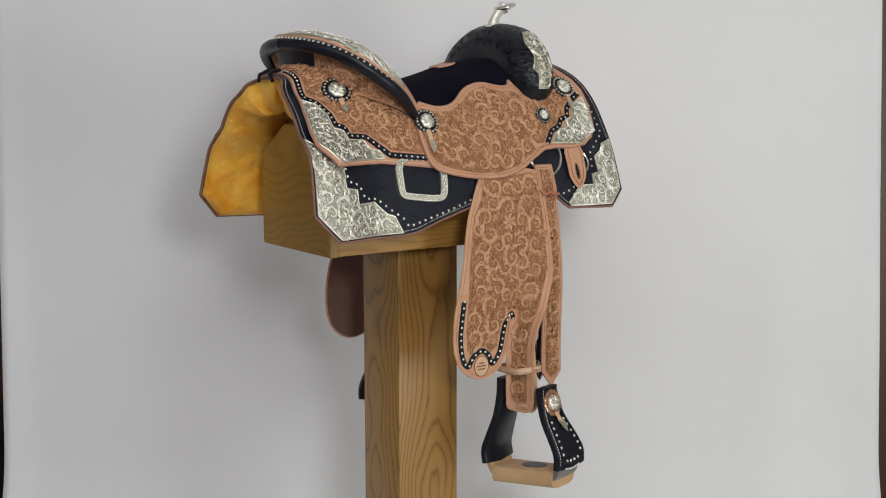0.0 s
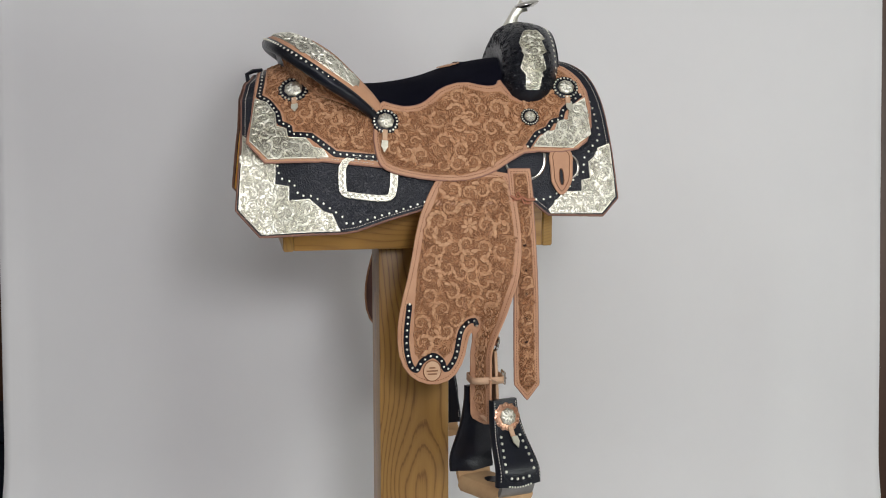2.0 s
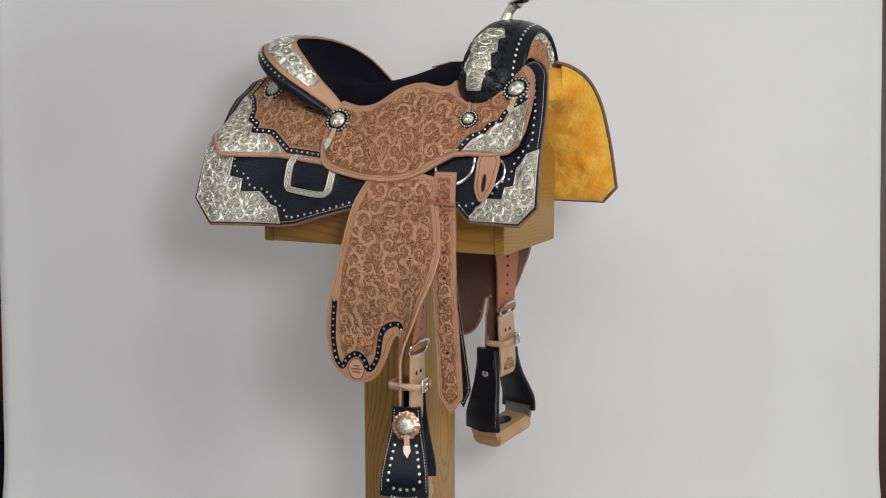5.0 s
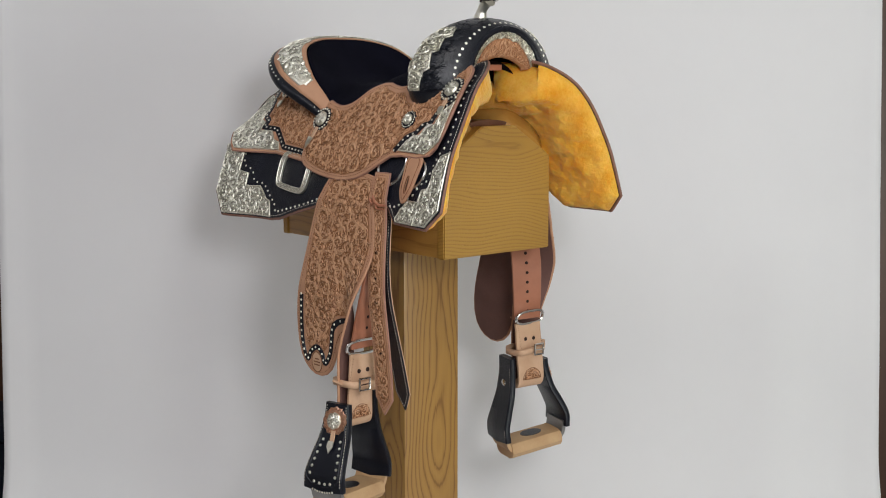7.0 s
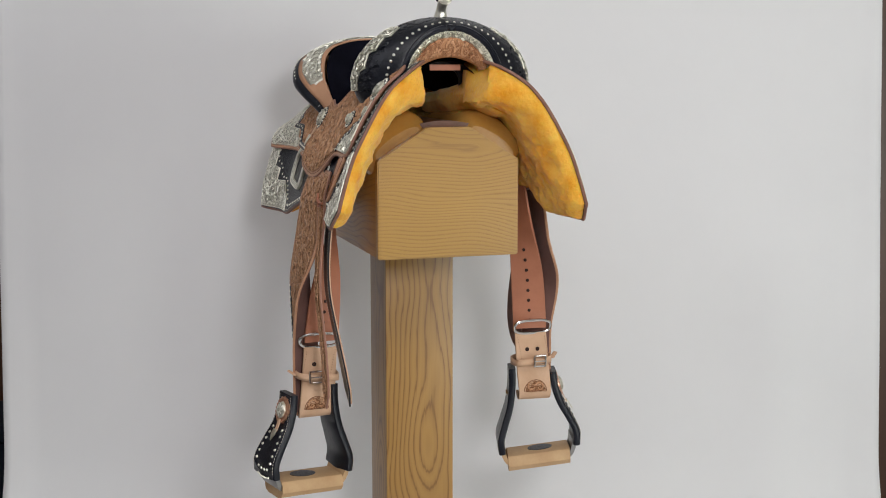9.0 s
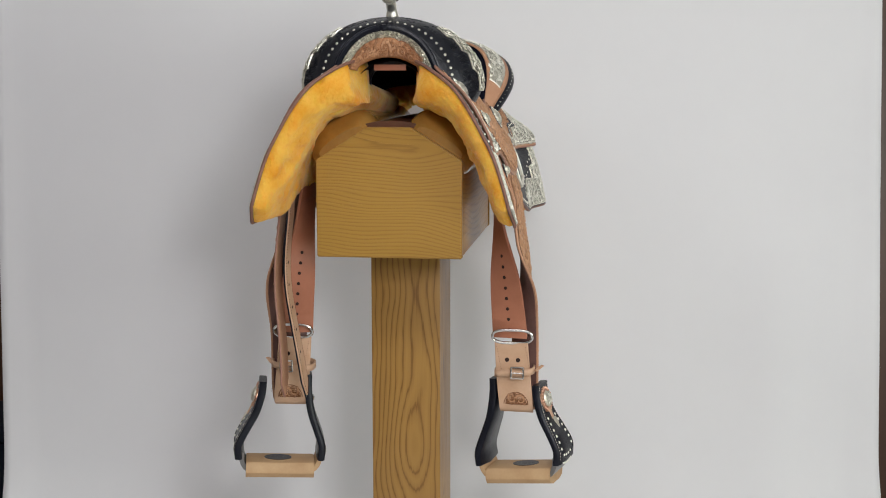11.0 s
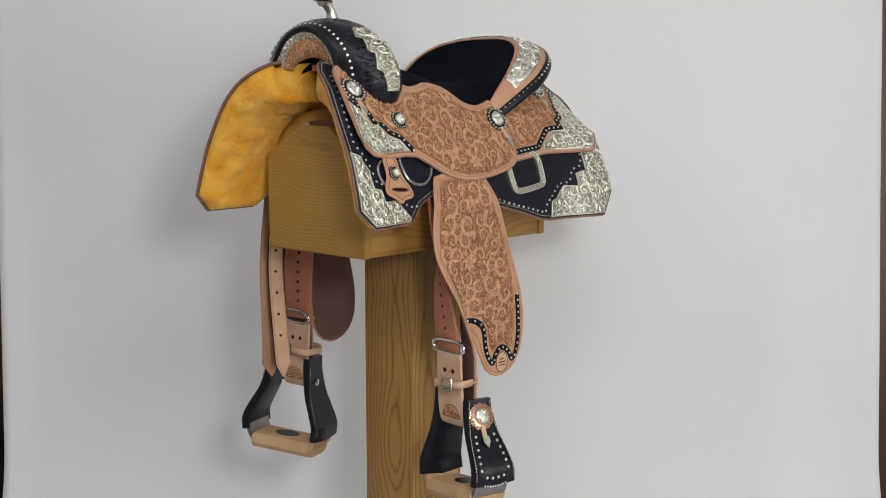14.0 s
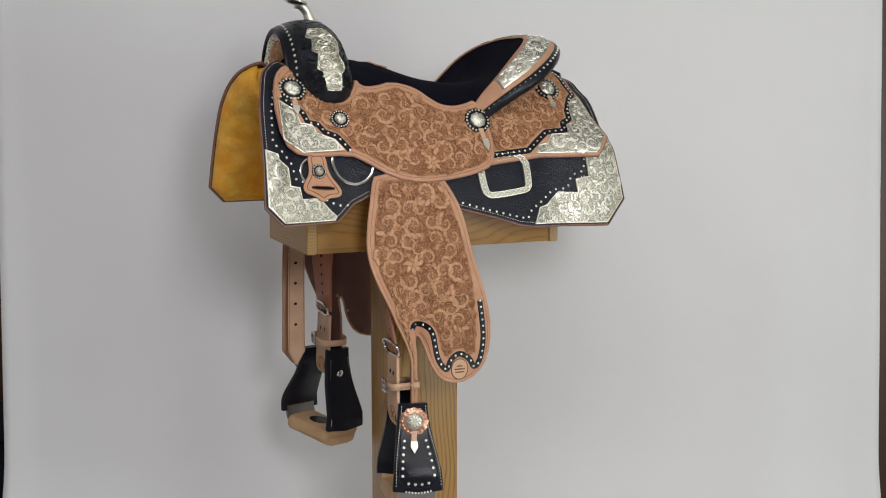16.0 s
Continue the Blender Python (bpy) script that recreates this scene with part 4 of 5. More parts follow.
def fender(saddle, sgn):
    pl = fender_place(sgn)
    seed = 31 if sgn > 0 else 47
    out = chaikin(FENDER, 1)
    f = panel("fender", out, pl, 0.0, 0.0045, M_TAN, saddle, "carved tan leather fender with a studded black scroll trim", 0.012)
    back = inset(np.array(resample(out, 0.006)), 0.0015)
    panel("fender_back", back, pl, -0.0012, 0.001, M_FLESH, f, "brown flesh side of the fender", 0.014)
    bead("fender_edge", out, pl, 0.0025, 0.0024, M_TAN, f)
    arr = np.array(resample(out, 0.004))
    dashes(closed(inset(arr, 0.005)), pl, 0.0046, f, mat=M_GROOVE)
    carve = [(.03, -.2), (.018, -.225), (.003, -.26), (-.01, -.295), (-.026, -.376), (-.031, -.44), (-.033, -.5), (-.03, -.535), (-.02, -.545), (-.005, -.528), (.012, -.528), (.026, -.545),
             (.04, -.53), (.05, -.49), (.064, -.468), (.088, -.464), (.104, -.48), (.102, -.56), (.102, -.655), (.138, -.655), (.138, -.56), (.139, -.488), (.146, -.43), (.159, -.385), (.166, -.33), (.160, -.268),
             (.150, -.216), (.145, -.2)]
    panel("carved_ground", carve, pl, 0.0045, 0.0004, M_GROUND, f, "", 0.014)
    foliage("carving", carve, pl, 0.0049, f, M_LEAF, "carved leaf scrolls in tan leather", seed, 0.018, margin=0.002, line=M_GROOVE)
    trim = catmull([(-.041, -.436), (-.047, -.505), (-.041, -.549), (-.028, -.566), (-.017, -.549), (.004, -.538), (.021, -.549), (.03, -.567), (.048, -.543), (.058, -.495), (.072, -.478), (.088, -.476), (.094, -.486)], 6)
    ribbon("studded_trim", trim, pl, 0.0048, 0.011, M_BLACK, f, "black scroll trim")
    studs(even(trim, 0.0125), pl, 0.0062, f, 0.0026)
    med = [(.003 + .017 * math.cos(g), -.568 + .02 * math.sin(g)) for g in np.linspace(0, 2 * math.pi, 28, endpoint=False)]
    m = panel("medallion", med, pl, 0.0046, 0.0012, M_PALE, saddle, "plain tan oval maker's stamp", 0.01)
    bead("stamp_line", med, pl, 0.0058, 0.0008, M_GROOVE, m)
    for k, w in ((-.562, .006), (-.568, .011), (-.574, .009)):
        panel("stamp_bar", [(.003 - w, k - .0012), (.003 + w, k - .0012), (.003 + w, k + .0012), (.003 - w, k + .0012)], pl, 0.0058, 0.0004, M_GROOVE, m, "", 0.01)


def strap_sheet(name, rows, thick, mat, parent, label="", sgn=1):
    """A strap through rows of (centre, half-width vector); thickness along their cross product."""
    cs = catmull([np.array(r[0]) for r in rows], 8)
    ws = catmull([np.array(r[1]) for r in rows], 8)
    verts, faces = [], []
    for i, (c, w) in enumerate(zip(cs, ws)):
        t = cs[min(i + 1, len(cs) - 1)] - cs[max(i - 1, 0)]
        n = np.cross(w, t)
        n = n / (np.linalg.norm(n) + 1e-9) * thick / 2
        for q in (c - w - n, c - w * 0.97 - n * 1.4, c + w * 0.97 - n * 1.4, c + w - n, c + w + n, c + w * 0.97 + n * 1.4, c - w * 0.97 + n * 1.4, c - w + n):
            verts.append((q[0], sgn * q[1], q[2]))
    for i in range(len(cs) - 1):
        for k in range(8):
            m = (k + 1) % 8
            f = (i * 8 + k, i * 8 + m, (i + 1) * 8 + m, (i + 1) * 8 + k)
            faces.append(f)
    faces.append(tuple(range(8)))
    faces.append(tuple((len(cs) - 1) * 8 + k for k in range(8)))
    bm = bmesh.new()
    vs = [bm.verts.new(v) for v in verts]
    for f in faces:
        bm.faces.new([vs[i] for i in f])
    return part(name, bm, mat, parent, label)


def disc(name, c, n, r, h, mat, parent, label=""):
    v, f = dome_data(c, n, r, h, 2, 14)
    return mesh_object(name, v, f, mat, parent, label)


def stirrup_straps(saddle, sgn):
    """Russet stirrup leather with holes, D-ring, pale hobble strap with its buckle."""
    Y = 0.222
    le = strap_sheet("stirrup_leather", [((.115, .185, -.20), (.035, .004, 0)), ((.125, .195, -.30), (.030, .012, 0)), ((.130, .207, -.40), (.014, .029, 0)), ((.124, .216, -.50), (.005, .034, 0)),
                                         ((.123, .217, -.522), (.004, .034, 0))], 0.004, M_ROSE, saddle, "russet stirrup leather with a row of punched holes", sgn)
    rows = catmull([(.115, .185, -.20, .035, .004), (.125, .195, -.30, .030, .012), (.130, .207, -.40, .014, .029), (.124, .216, -.50, .005, .034), (.123, .217, -.522, .004, .034)], 8)
    rows = np.array(rows)[::-1]
    for i in range(8):
        z = -.505 + 0.021 * i
        c = [np.interp(z, rows[:, 2], rows[:, k]) for k in (0, 1, 3, 4)]
        nn = np.array((c[3], -c[2], 0)) / math.hypot(c[2], c[3])
        disc("punched_hole", (c[0] + nn[0] * .0029, sgn * (c[1] + nn[1] * .0029), z), (nn[0], sgn * nn[1], 0), 0.0034, 0.0005, M_HOLE, le)
    ring = [(0.127 + 0.004 * math.sin(g), sgn * (Y + 0.039 * math.copysign(abs(math.cos(g)) ** 0.6, math.cos(g))), -.519 + 0.014 * math.copysign(abs(math.sin(g)) ** 0.8, math.sin(g))) for g in np.linspace(0, 2 * math.pi, 44, endpoint=False)]
    tube("strap_ring", ring, 0.0032, M_STEEL, saddle, "polished steel strap ring", 8, True, 1.0, (1, 0.02, 0.03))
    ho = strap_sheet("hobble_strap", [((.122, .2195, -.532), (.003, .033, 0)), ((.124, .2245, -.60), (.003, .034, 0)), ((.124, .230, -.655), (.003, .034, 0)), ((.113, .231, -.672), (.003, .033, 0)), ((.098, .231, -.66), (.003, .032, 0))],
                     0.0042, M_PALE, saddle, "pale tan hobble strap with a carved half-round", sgn)
    for dy in (-.011, .011):
        disc("punched_hole", (.1267 + .09 * dy, sgn * (.2225 + dy), -.566), (1, 0, 0.05), 0.0044, 0.0004, M_HOLE, ho)
    # carved half-round at the foot of the strap
    arc = [(.1276 + .0022 * math.cos(g), sgn * (.230 + .024 * math.cos(g)), -.657 + .026 * math.sin(g)) for g in np.linspace(0.05, math.pi - 0.05, 24)]
    tube("carved_arc", arc, 0.0009, M_GROOVE, ho, "", 5, False, 1.0, (1, 0.02, 0.03))

    def flat(a, b, off):
        return (.1272 + .09 * (a - .23) + off, sgn * a, b)
    half = [(.230 + .021 * math.cos(g), -.656 + .023 * math.sin(g)) for g in np.linspace(0, math.pi, 16)]
    panel("carved_ground", half, flat, 0.0, 0.0006, M_GROOVE, ho, "", 0.01)
    foliage("carving", half, flat, 0.0006, ho, M_LEAF, "", 77, 0.009, 0.003, 0.0008, 0.0005, line=M_GROOVE)
    for s in (-1, 1):
        items = []
        for i in range(22):
            z = -.54 - .005 * i
            c = Vector((.1272 + .0026 * s, sgn * (.2195 + .2 * 0.05 * i * 0.1 + s * 0.0285), z))
            items.append(dome_data(c, (1, 0, 0), 0.0009, 0.0008, 1, 5))
        v, f = join_data(items)
        tagged(mesh_object("stitching", v, f, M_GROOVE, ho), kind="stuff")
    # narrow keeper strap that ties leather and fender together
    loop = [(.110 + .030 * math.copysign(abs(math.cos(g)) ** 0.55, math.cos(g)), sgn * (.226 + .040 * math.copysign(abs(math.sin(g)) ** 0.45, math.sin(g))), -.590 + .004 * math.sin(g)) for g in np.linspace(0, 2 * math.pi, 60, endpoint=False)]
    verts, faces = [], []
    for p in loop:
        verts += [(p[0], p[1], p[2] - .0065), (p[0], p[1], p[2] + .0065)]
    n = len(loop)
    for i in range(n):
        j = (i + 1) % n
        faces.append((i * 2, j * 2, j * 2 + 1, i * 2 + 1))
    ks = mesh_object("keeper_strap", verts, faces, M_PALE, saddle, "narrow pale tan keeper strap with a steel buckle")
    so = ks.modifiers.new("leather", "SOLIDIFY")
    so.thickness = 0.003
    bx = .1445
    for r, name in ((0.0022, "buckle"),):
        pts = [(bx, sgn * (.232 + dy), -.588 + dz) for dy, dz in ((-.011, -.011), (.013, -.011), (.013, .011), (-.011, .011))]
        tube(name, resample([np.array(p) for p in pts], 0.006), r, M_STEEL, ks, "square steel buckle", 7, True, 1.0, (1, 0.02, 0.03))
        tube("buckle_tongue", [(bx + .001, sgn * .221, -.588), (bx + .003, sgn * .246, -.588)], 0.0013, M_STEEL, ks, "", 6)
    tube("keeper_tail", [(.122, sgn * .268, -.588), (.108, sgn * .281, -.580)], 0.005, M_PALE, ks, "", 6, False, 0.35, (0, 0, 1))


def stirrup(saddle, sgn):
    """Bell-shaped stirrup: black leather arms, wrapped tread; its outer arm is studded."""
    st = saddle
    dx, dy, dz = (0.012, 0.008, -0.004) if sgn < 0 else (-0.008, -0.002, -0.002)

    def at(q, r, z):
        return (.113 + dx + r + (0.38 if sgn < 0 else 0.15) * q, sgn * (.240 + dy + 0.007 * (-z - .62) / .1 + q - 0.29 * r), z + dz + 0.003 + 0.09 * q)
    arms = {1: [(.034, -.621), (.0355, -.648), (.045, -.685), (.062, -.72), (.0745, -.75), (.0735, -.774)],
            -1: [(-.0475, -.604), (-.0495, -.640), (-.057, -.683), (-.070, -.72), (-.080, -.75), (-.079, -.774)]}
    for s, path in arms.items():
        pts = catmull(path, 6)
        verts, faces = [], []
        n = len(pts)
        prof = ((-1, 0), (-0.97, .006), (-0.9, .0085), (0, .0085), (0.9, .0085), (0.97, .006), (1, 0), (0.98, -.004), (0.92, -.0055), (0, -.006), (-0.92, -.0055), (-0.98, -.004))
        k = len(prof)
        for i, (q, z) in enumerate(pts):
            t = i / (n - 1)
            half = .0265 + .0185 * smooth01(t * 1.05)
            d = pts[min(i + 1, n - 1)] - pts[max(i - 1, 0)]
            d /= np.linalg.norm(d)
            nq, nz = -d[1] * 1.0, d[0]
            if nq * s < 0:
                nq, nz = -nq, -nz
            cx = -0.006 + 0.004 * t
            for a, h in prof:
                droop = -0.012 * (1 - abs(a)) * (i == n - 1) + 0.004 * math.cos(a * 9) * (i == n - 1)
                verts.append(at(q + nq * h, cx + a * half, z + nz * h + droop))
        for i in range(n - 1):
            for m in range(k):
                w = (m + 1) % k
                faces.append((i * k + m, i * k + w, (i + 1) * k + w, (i + 1) * k + m))
        faces += [tuple(range(k)), tuple((n - 1) * k + m for m in range(k))]
        bm = bmesh.new()
        vs = [bm.verts.new(v) for v in verts]
        for f in faces:
            bm.faces.new([vs[i] for i in f])
        arm = part("stirrup_arm", bm, M_BLACK, st, "black leather stirrup arm" if s < 0 else "black leather stirrup arm with silver studs and a concho")
        qs, zs = np.array([p[0] for p in pts]), np.array([p[1] for p in pts])

        def face(a, b, off, qs=qs, zs=zs, s=s):
            q = np.interp(-b, -zs, qs)
            g = (np.interp(-b + .004, -zs, qs) - np.interp(-b - .004, -zs, qs)) / 0.008
            t = (b + .621) / -.152
            L = math.hypot(1, g)
            o = .0085 + off
            return at(q + s * o / L, -0.006 + 0.004 * t + a, b - (g * s) * o / L * -1 * s)
        half = lambda b: .0265 + .0185 * smooth01((b + .621) / -.152 * 1.05)
        for e in (-1, 1):
            line = [(e * (half(b) - .005), b) for b in np.linspace(-.625, -.768, 20)]
            dashes(line, face, 0.0, arm, 0.003, 0.002, 0.0007)
        shape = [(-.019, -.632), (.019, -.632), (.026, -.69), (.036, -.755), (.024, -.766), (0, -.770), (-.024, -.766), (-.036, -.755), (-.026, -.69)]
        if s > 0:
            bead("raised_line", shape, face, 0.0003, 0.0013, M_BLACK, arm)
            pts2 = []
            for e in (-1, 1):
                pts2 += [(e * (half(b) - .016), b) for b in np.linspace(-.692, -.750, 6)]
            pts2 += [(a, -.760 - .004 * math.cos(a * 60)) for a in np.linspace(-.018, .018, 4)]
            studs(pts2, face, 0.0, arm, 0.0032)
            studs([(a, -.777 - .004 * math.cos(a * 60)) for a in np.linspace(-.022, .022, 9)], face, 0.0, arm, 0.0022)
            concho(saddle, face, 0.0, -.655, 0.0005, 0.0265, 0.042, mat_ring=M_COPPER, drop=(0.08, -1.0))
        else:
            disc("screw_cap", face(0.0, -.658, 0.0), Vector(face(0, -.658, .01)) - Vector(face(0, -.658, 0)), 0.009, 0.004, M_STEEL, arm, "domed steel screw cap")
        # bright metal and wood that show below the leather
        bm = bmesh.new()
        rows = []
        for i in range(7):
            g = math.pi / 2 * i / 6
            q, z = s * ((.054 if s > 0 else .063) + .021 * math.cos(g)), -.765 - .040 * math.sin(g)
            rows.append([bm.verts.new(at(q + dq, a, z + dw)) for a, dq, dw in ((-.034, 0, 0), (.034, 0, 0), (.034, -s * .009 * math.cos(g), .009 * math.sin(g)), (-.034, -s * .009 * math.cos(g), .009 * math.sin(g)))])
        for a, b in zip(rows[:-1], rows[1:]):
            for m in range(4):
                bm.faces.new((a[m], a[(m + 1) % 4], b[(m + 1) % 4], b[m]))
        bm.faces.new(rows[0]), bm.faces.new(rows[-1][::-1])
        part("stirrup_binding", bm, M_GUNMETAL if s > 0 else M_WRAP, st, "polished metal binding under the leather" if s > 0 else "pale wooden curve under the leather")
    # wrapped tread
    bm = bmesh.new()
    rows = []
    prof = [(-.036, -.793), (-.038, -.806), (-.033, -.816), (-.02, -.820), (.02, -.820), (.033, -.816), (.039, -.806), (.037, -.793), (.031, -.786), (.02, -.784), (-.02, -.784), (-.031, -.786)]
    for q in np.linspace(-.069, .060, 9):
        rows.append([bm.verts.new(at(q, r, z)) for r, z in prof])
    for a, b in zip(rows[:-1], rows[1:]):
        for m in range(12):
            bm.faces.new((a[m], a[(m + 1) % 12], b[(m + 1) % 12], b[m]))
    bm.faces.new(rows[0]), bm.faces.new(rows[-1][::-1])
    bmesh.ops.recalc_face_normals(bm, faces=bm.faces)
    tr = part("stirrup_tread", bm, M_WRAP, st, "tread wrapped in pale tan leather")
    items = [at(.026 * math.cos(g), .018 * math.sin(g), -.7832) for g in np.linspace(0, 2 * math.pi, 28, endpoint=False)]
    mesh_object("tread_mark", items + [(p[0], p[1], p[2] - .002) for p in items], [tuple(range(28))] + [(i, (i + 1) % 28, 28 + (i + 1) % 28, 28 + i) for i in range(28)], M_BLACK, tr, "dark oval maker's mark")


def billet(saddle):
    """Two long pointed straps on one side: a carved one, and a black-faced one behind it with a plain tan inner face."""
    out = [(.157, -.186), (.199, -.186), (.205, -.288), (.212, -.45), (.218, -.608), (.195, -.638), (.170, -.606), (.166, -.45), (.161, -.288)]

    def pl(x, z, off):
        y = min(float(np.interp(-z, -PROFILE[:, 1], PROFILE[:, 0])) + 0.0085, 0.240) - 0.018 * smooth01((-z - .3) / .3) - 0.018 * (1 - smooth01((-z - 0.24) / 0.2))
        return (x, -(y + off), z)
    b = panel("billet_strap", out, pl, 0.0, 0.0042, M_TAN, saddle, "long carved tan billet strap with a pointed end", 0.012)
    bead("strap_edge", out, pl, 0.002, 0.0021, M_EDGE, b)
    inner = inset(np.array(resample(out, 0.004)), 0.008)
    panel("carved_ground", inner, pl, 0.0042, 0.0004, M_GROUND, b, "", 0.02)
    foliage("carving", inner, pl, 0.0046, b, M_LEAF, "carved leaf scrolls in tan leather", 91, 0.012, margin=0.001, line=M_GROOVE)
    dashes(closed(inset(np.array(resample(out, 0.004)), 0.004)), pl, 0.0043, b, mat=M_GROOVE)
    for i in range(5):
        z = -.33 - .048 * i
        x = np.interp(-z, [.19, .606], [.180, .194])
        disc("punched_hole", Vector(pl(x, z, 0.0054)), (0, -1, 0), 0.0036, 0.0006, M_HOLE, b)
    lace = [pl(.158, -.235, .006), pl(.17, -.243, .009), pl(.18, -.238, .011), pl(.19, -.244, .009), pl(.206, -.243, .007)]
    tube("tie_lace", lace, 0.0028, M_ROSE, b, "knotted russet leather lace", 6)
    lace = [pl(.163, -.246, .006), pl(.172, -.228, .01), pl(.184, -.25, .010), pl(.199, -.25, .006)]
    tube("tie_lace", lace, 0.0024, M_ROSE, b, "", 6)

    def pb(x, z, off):
        y = 0.226 - 0.018 * (1 - smooth01((-z - 0.24) / 0.2)) - 0.048 * smooth01((-z - .30) / .42) * 1.12
        return (x + 0.006 * smooth01((-z - .3) / .3), -(y + off), z)
    out2 = [(.160, -.24), (.198, -.24), (.203, -.4), (.212, -.603), (.195, -.637), (.173, -.603), (.165, -.4)]
    k = panel("lined_strap", out2, pb, 0.0, 0.003, M_BLACK, saddle, "long black-faced strap with white stitching", 0.012)
    ins = closed(inset(np.array(resample(out2, 0.004)), 0.003))
    dashes(ins, pb, 0.0031, k)
    panel("inner_face", inset(np.array(resample(out2, 0.006)), 0.0008), pb, -0.0025, 0.0024, M_PALE, k, "plain pale tan inner face", 0.014)
    dashes(ins, pb, -0.0036, k, mat=M_GROOVE)
    for i in range(5):
        z = -.37 - .044 * i
        disc("punched_hole", Vector(pb(np.interp(-z, [.24, .606], [.180, .194]), z, -0.0026)), (0, 1, 0), 0.0036, 0.0005, M_HOLE, k)


# ---------------------------------------------------------------- fork, horn, cantle, seat
FORK_CZ = -0.022


def fork_place(phi, s, off):
    """Point on the swell: phi runs over the arch (0 to 180 degrees), s from the back (0) over the top to the front lip (1)."""
    S = np.linspace(0, 1, 12)
    KY = np.array([.30, .55, .76, .90, .975, 1.0, .97, .90, .80, .69, .60, .565])
    KZ = np.array([.30, .55, .76, .90, .975, 1.0, .99, .965, .935, .90, .865, .845])
    X = np.array([.168, .166, .170, .180, .195, .213, .232, .249, .263, .274, .281, .280])
    ky, kz, x = np.interp(s, S, KY), np.interp(s, S, KZ), np.interp(s, S, X)
    w = math.cos(phi) ** 2
    dk, dx = (np.interp(s + .03, S, KY) - np.interp(s - .03, S, KY)) * w + (np.interp(s + .03, S, KZ) - np.interp(s - .03, S, KZ)) * (1 - w), np.interp(s + .03, S, X) - np.interp(s - .03, S, X)
    c, sn = math.cos(phi), math.sin(phi)
    ry, rz = 0.166, 0.120 if sn > 0 else 0.09
    nk, nx = dx, -dk * 0.14
    L = math.hypot(nk, nx) + 1e-9
    o = off / L
    out = nk * o / 0.14
    lean = 0.012 * max(0, sn) * (1 - s)
    return (x + nx * o + lean, ry * (ky + out) * c, FORK_CZ + rz * (kz + out) * sn)


def fork(saddle):
    n, k = 64, 36
    a0, a1 = radians(-26), radians(206)
    verts, faces = [], []
    for i in range(n + 1):
        phi = a0 + (a1 - a0) * i / n
        for j in range(k + 1):
            verts.append(fork_place(phi, j / k, 0.0))
    for i in range(n):
        for j in range(k):
            a = i * (k + 1) + j
            faces.append((a, a + 1, a + k + 2, a + k + 1))
    fk = mesh_object("fork", verts, faces, M_CARVEBLACK, saddle, "black carved leather fork with swells")
    so = fk.modifiers.new("leather", "SOLIDIFY")
    so.thickness = 0.006
    so.offset = 0

    def pf(a, b, off):
        # a: metres along the arch, b: share of the section
        return fork_place(a / 0.145, b / 0.16, off)
    # carving on the black swells
    for lo, hi, sd in ((radians(-10) * .145, radians(190) * .145, 61),):
        band = [(lo, .022), (hi, .022), (hi, .112), (lo, .112)]
        foliage("carving", band, pf, 0.002, fk, M_CARVEBLACK, "carved leaf scrolls in black leather", sd, 0.014, h=0.0007, margin=0.001)
    # front roll with studs
    roll = [fork_place(a0 + (a1 - a0) * i / 60, 0.985, 0.002) for i in range(61)]
    tube("front_roll", roll, 0.0065, M_BLACK, fk, "rolled black leather lip")
    studs([(a, 0.1265) for a in np.arange(radians(2) * .145, radians(178) * .145, 0.0165)], pf, 0.002, fk, 0.0034)
    # silver plates on the swells
    for sgn in (1, -1):
        def ps(a, b, off, sgn=sgn):
            p = fork_place(a / 0.145, b / 0.16, off)
            return (p[0], sgn * p[1], p[2])
        steps = [(radians(-8), .060), (radians(-8), .086), (radians(10), .092), (radians(13), .102), (radians(27), .095), (radians(30), .106), (radians(43), .099), (radians(46), .110),
                 (radians(57), .098), (radians(56), .066), (radians(46), .054), (radians(40), .050), (radians(26), .056), (radians(14), .048), (radians(8), .058)]
        out = [np.array((a * .145, .077 + (b - .077) * .74)) for a, b in steps]
        pt = panel("swell_plate", out, ps, 0.003, 0.002, M_SILVER, saddle, "engraved silver plate with a stepped edge", 0.007)
        foliage("engraving", out, ps, 0.005, pt, M_SILVERLEAF, "engraved scrolls in bright silver", 64, 0.012, 0.004, 0.001, 0.002, line=M_TARNISH, cut=0.0008)
        bead("rim", inset(np.array(resample(out, 0.004)), 0.001), ps, 0.005, 0.001, M_SILVERLEAF, pt)

    # silver arch and carved gullet face
    def arch(name, k0, k1, x0, x1, mat, label, z_in=None, low=-4):
        verts, faces = [], []
        m = 5
        for i in range(49):
            phi = radians(low) + radians(180 - 2 * low) * i / 48
            c, s = math.cos(phi), math.sin(phi)
            for j in range(m + 1):
                t = j / m
                kk = k0 + (k1 - k0) * t
                z = FORK_CZ + 0.002 + (kk * 0.145 - 0.0012) * max(s, -0.2)
                y = kk * 0.131 * c
                if z_in is not None and t > 0:
                    zi = min(z, z_in - 0.020 * (abs(y) / 0.06) ** 2)
                    z = z + (zi - z) * t
                verts.append((x0 + (x1 - x0) * t + 0.003 * math.sin(math.pi * t), y, z))
        for i in range(48):
            for j in range(m):
                a = i * (m + 1) + j
                faces.append((a, a + 1, a + m + 2, a + m + 1))
        ob = mesh_object(name, verts, faces, mat, saddle, label)
        so = ob.modifiers.new("sheet", "SOLIDIFY")
        so.thickness = 0.002
        return ob
    ar = arch("gullet_rim", .70, .575, .279, .275, M_SILVER, "engraved silver gullet rim")

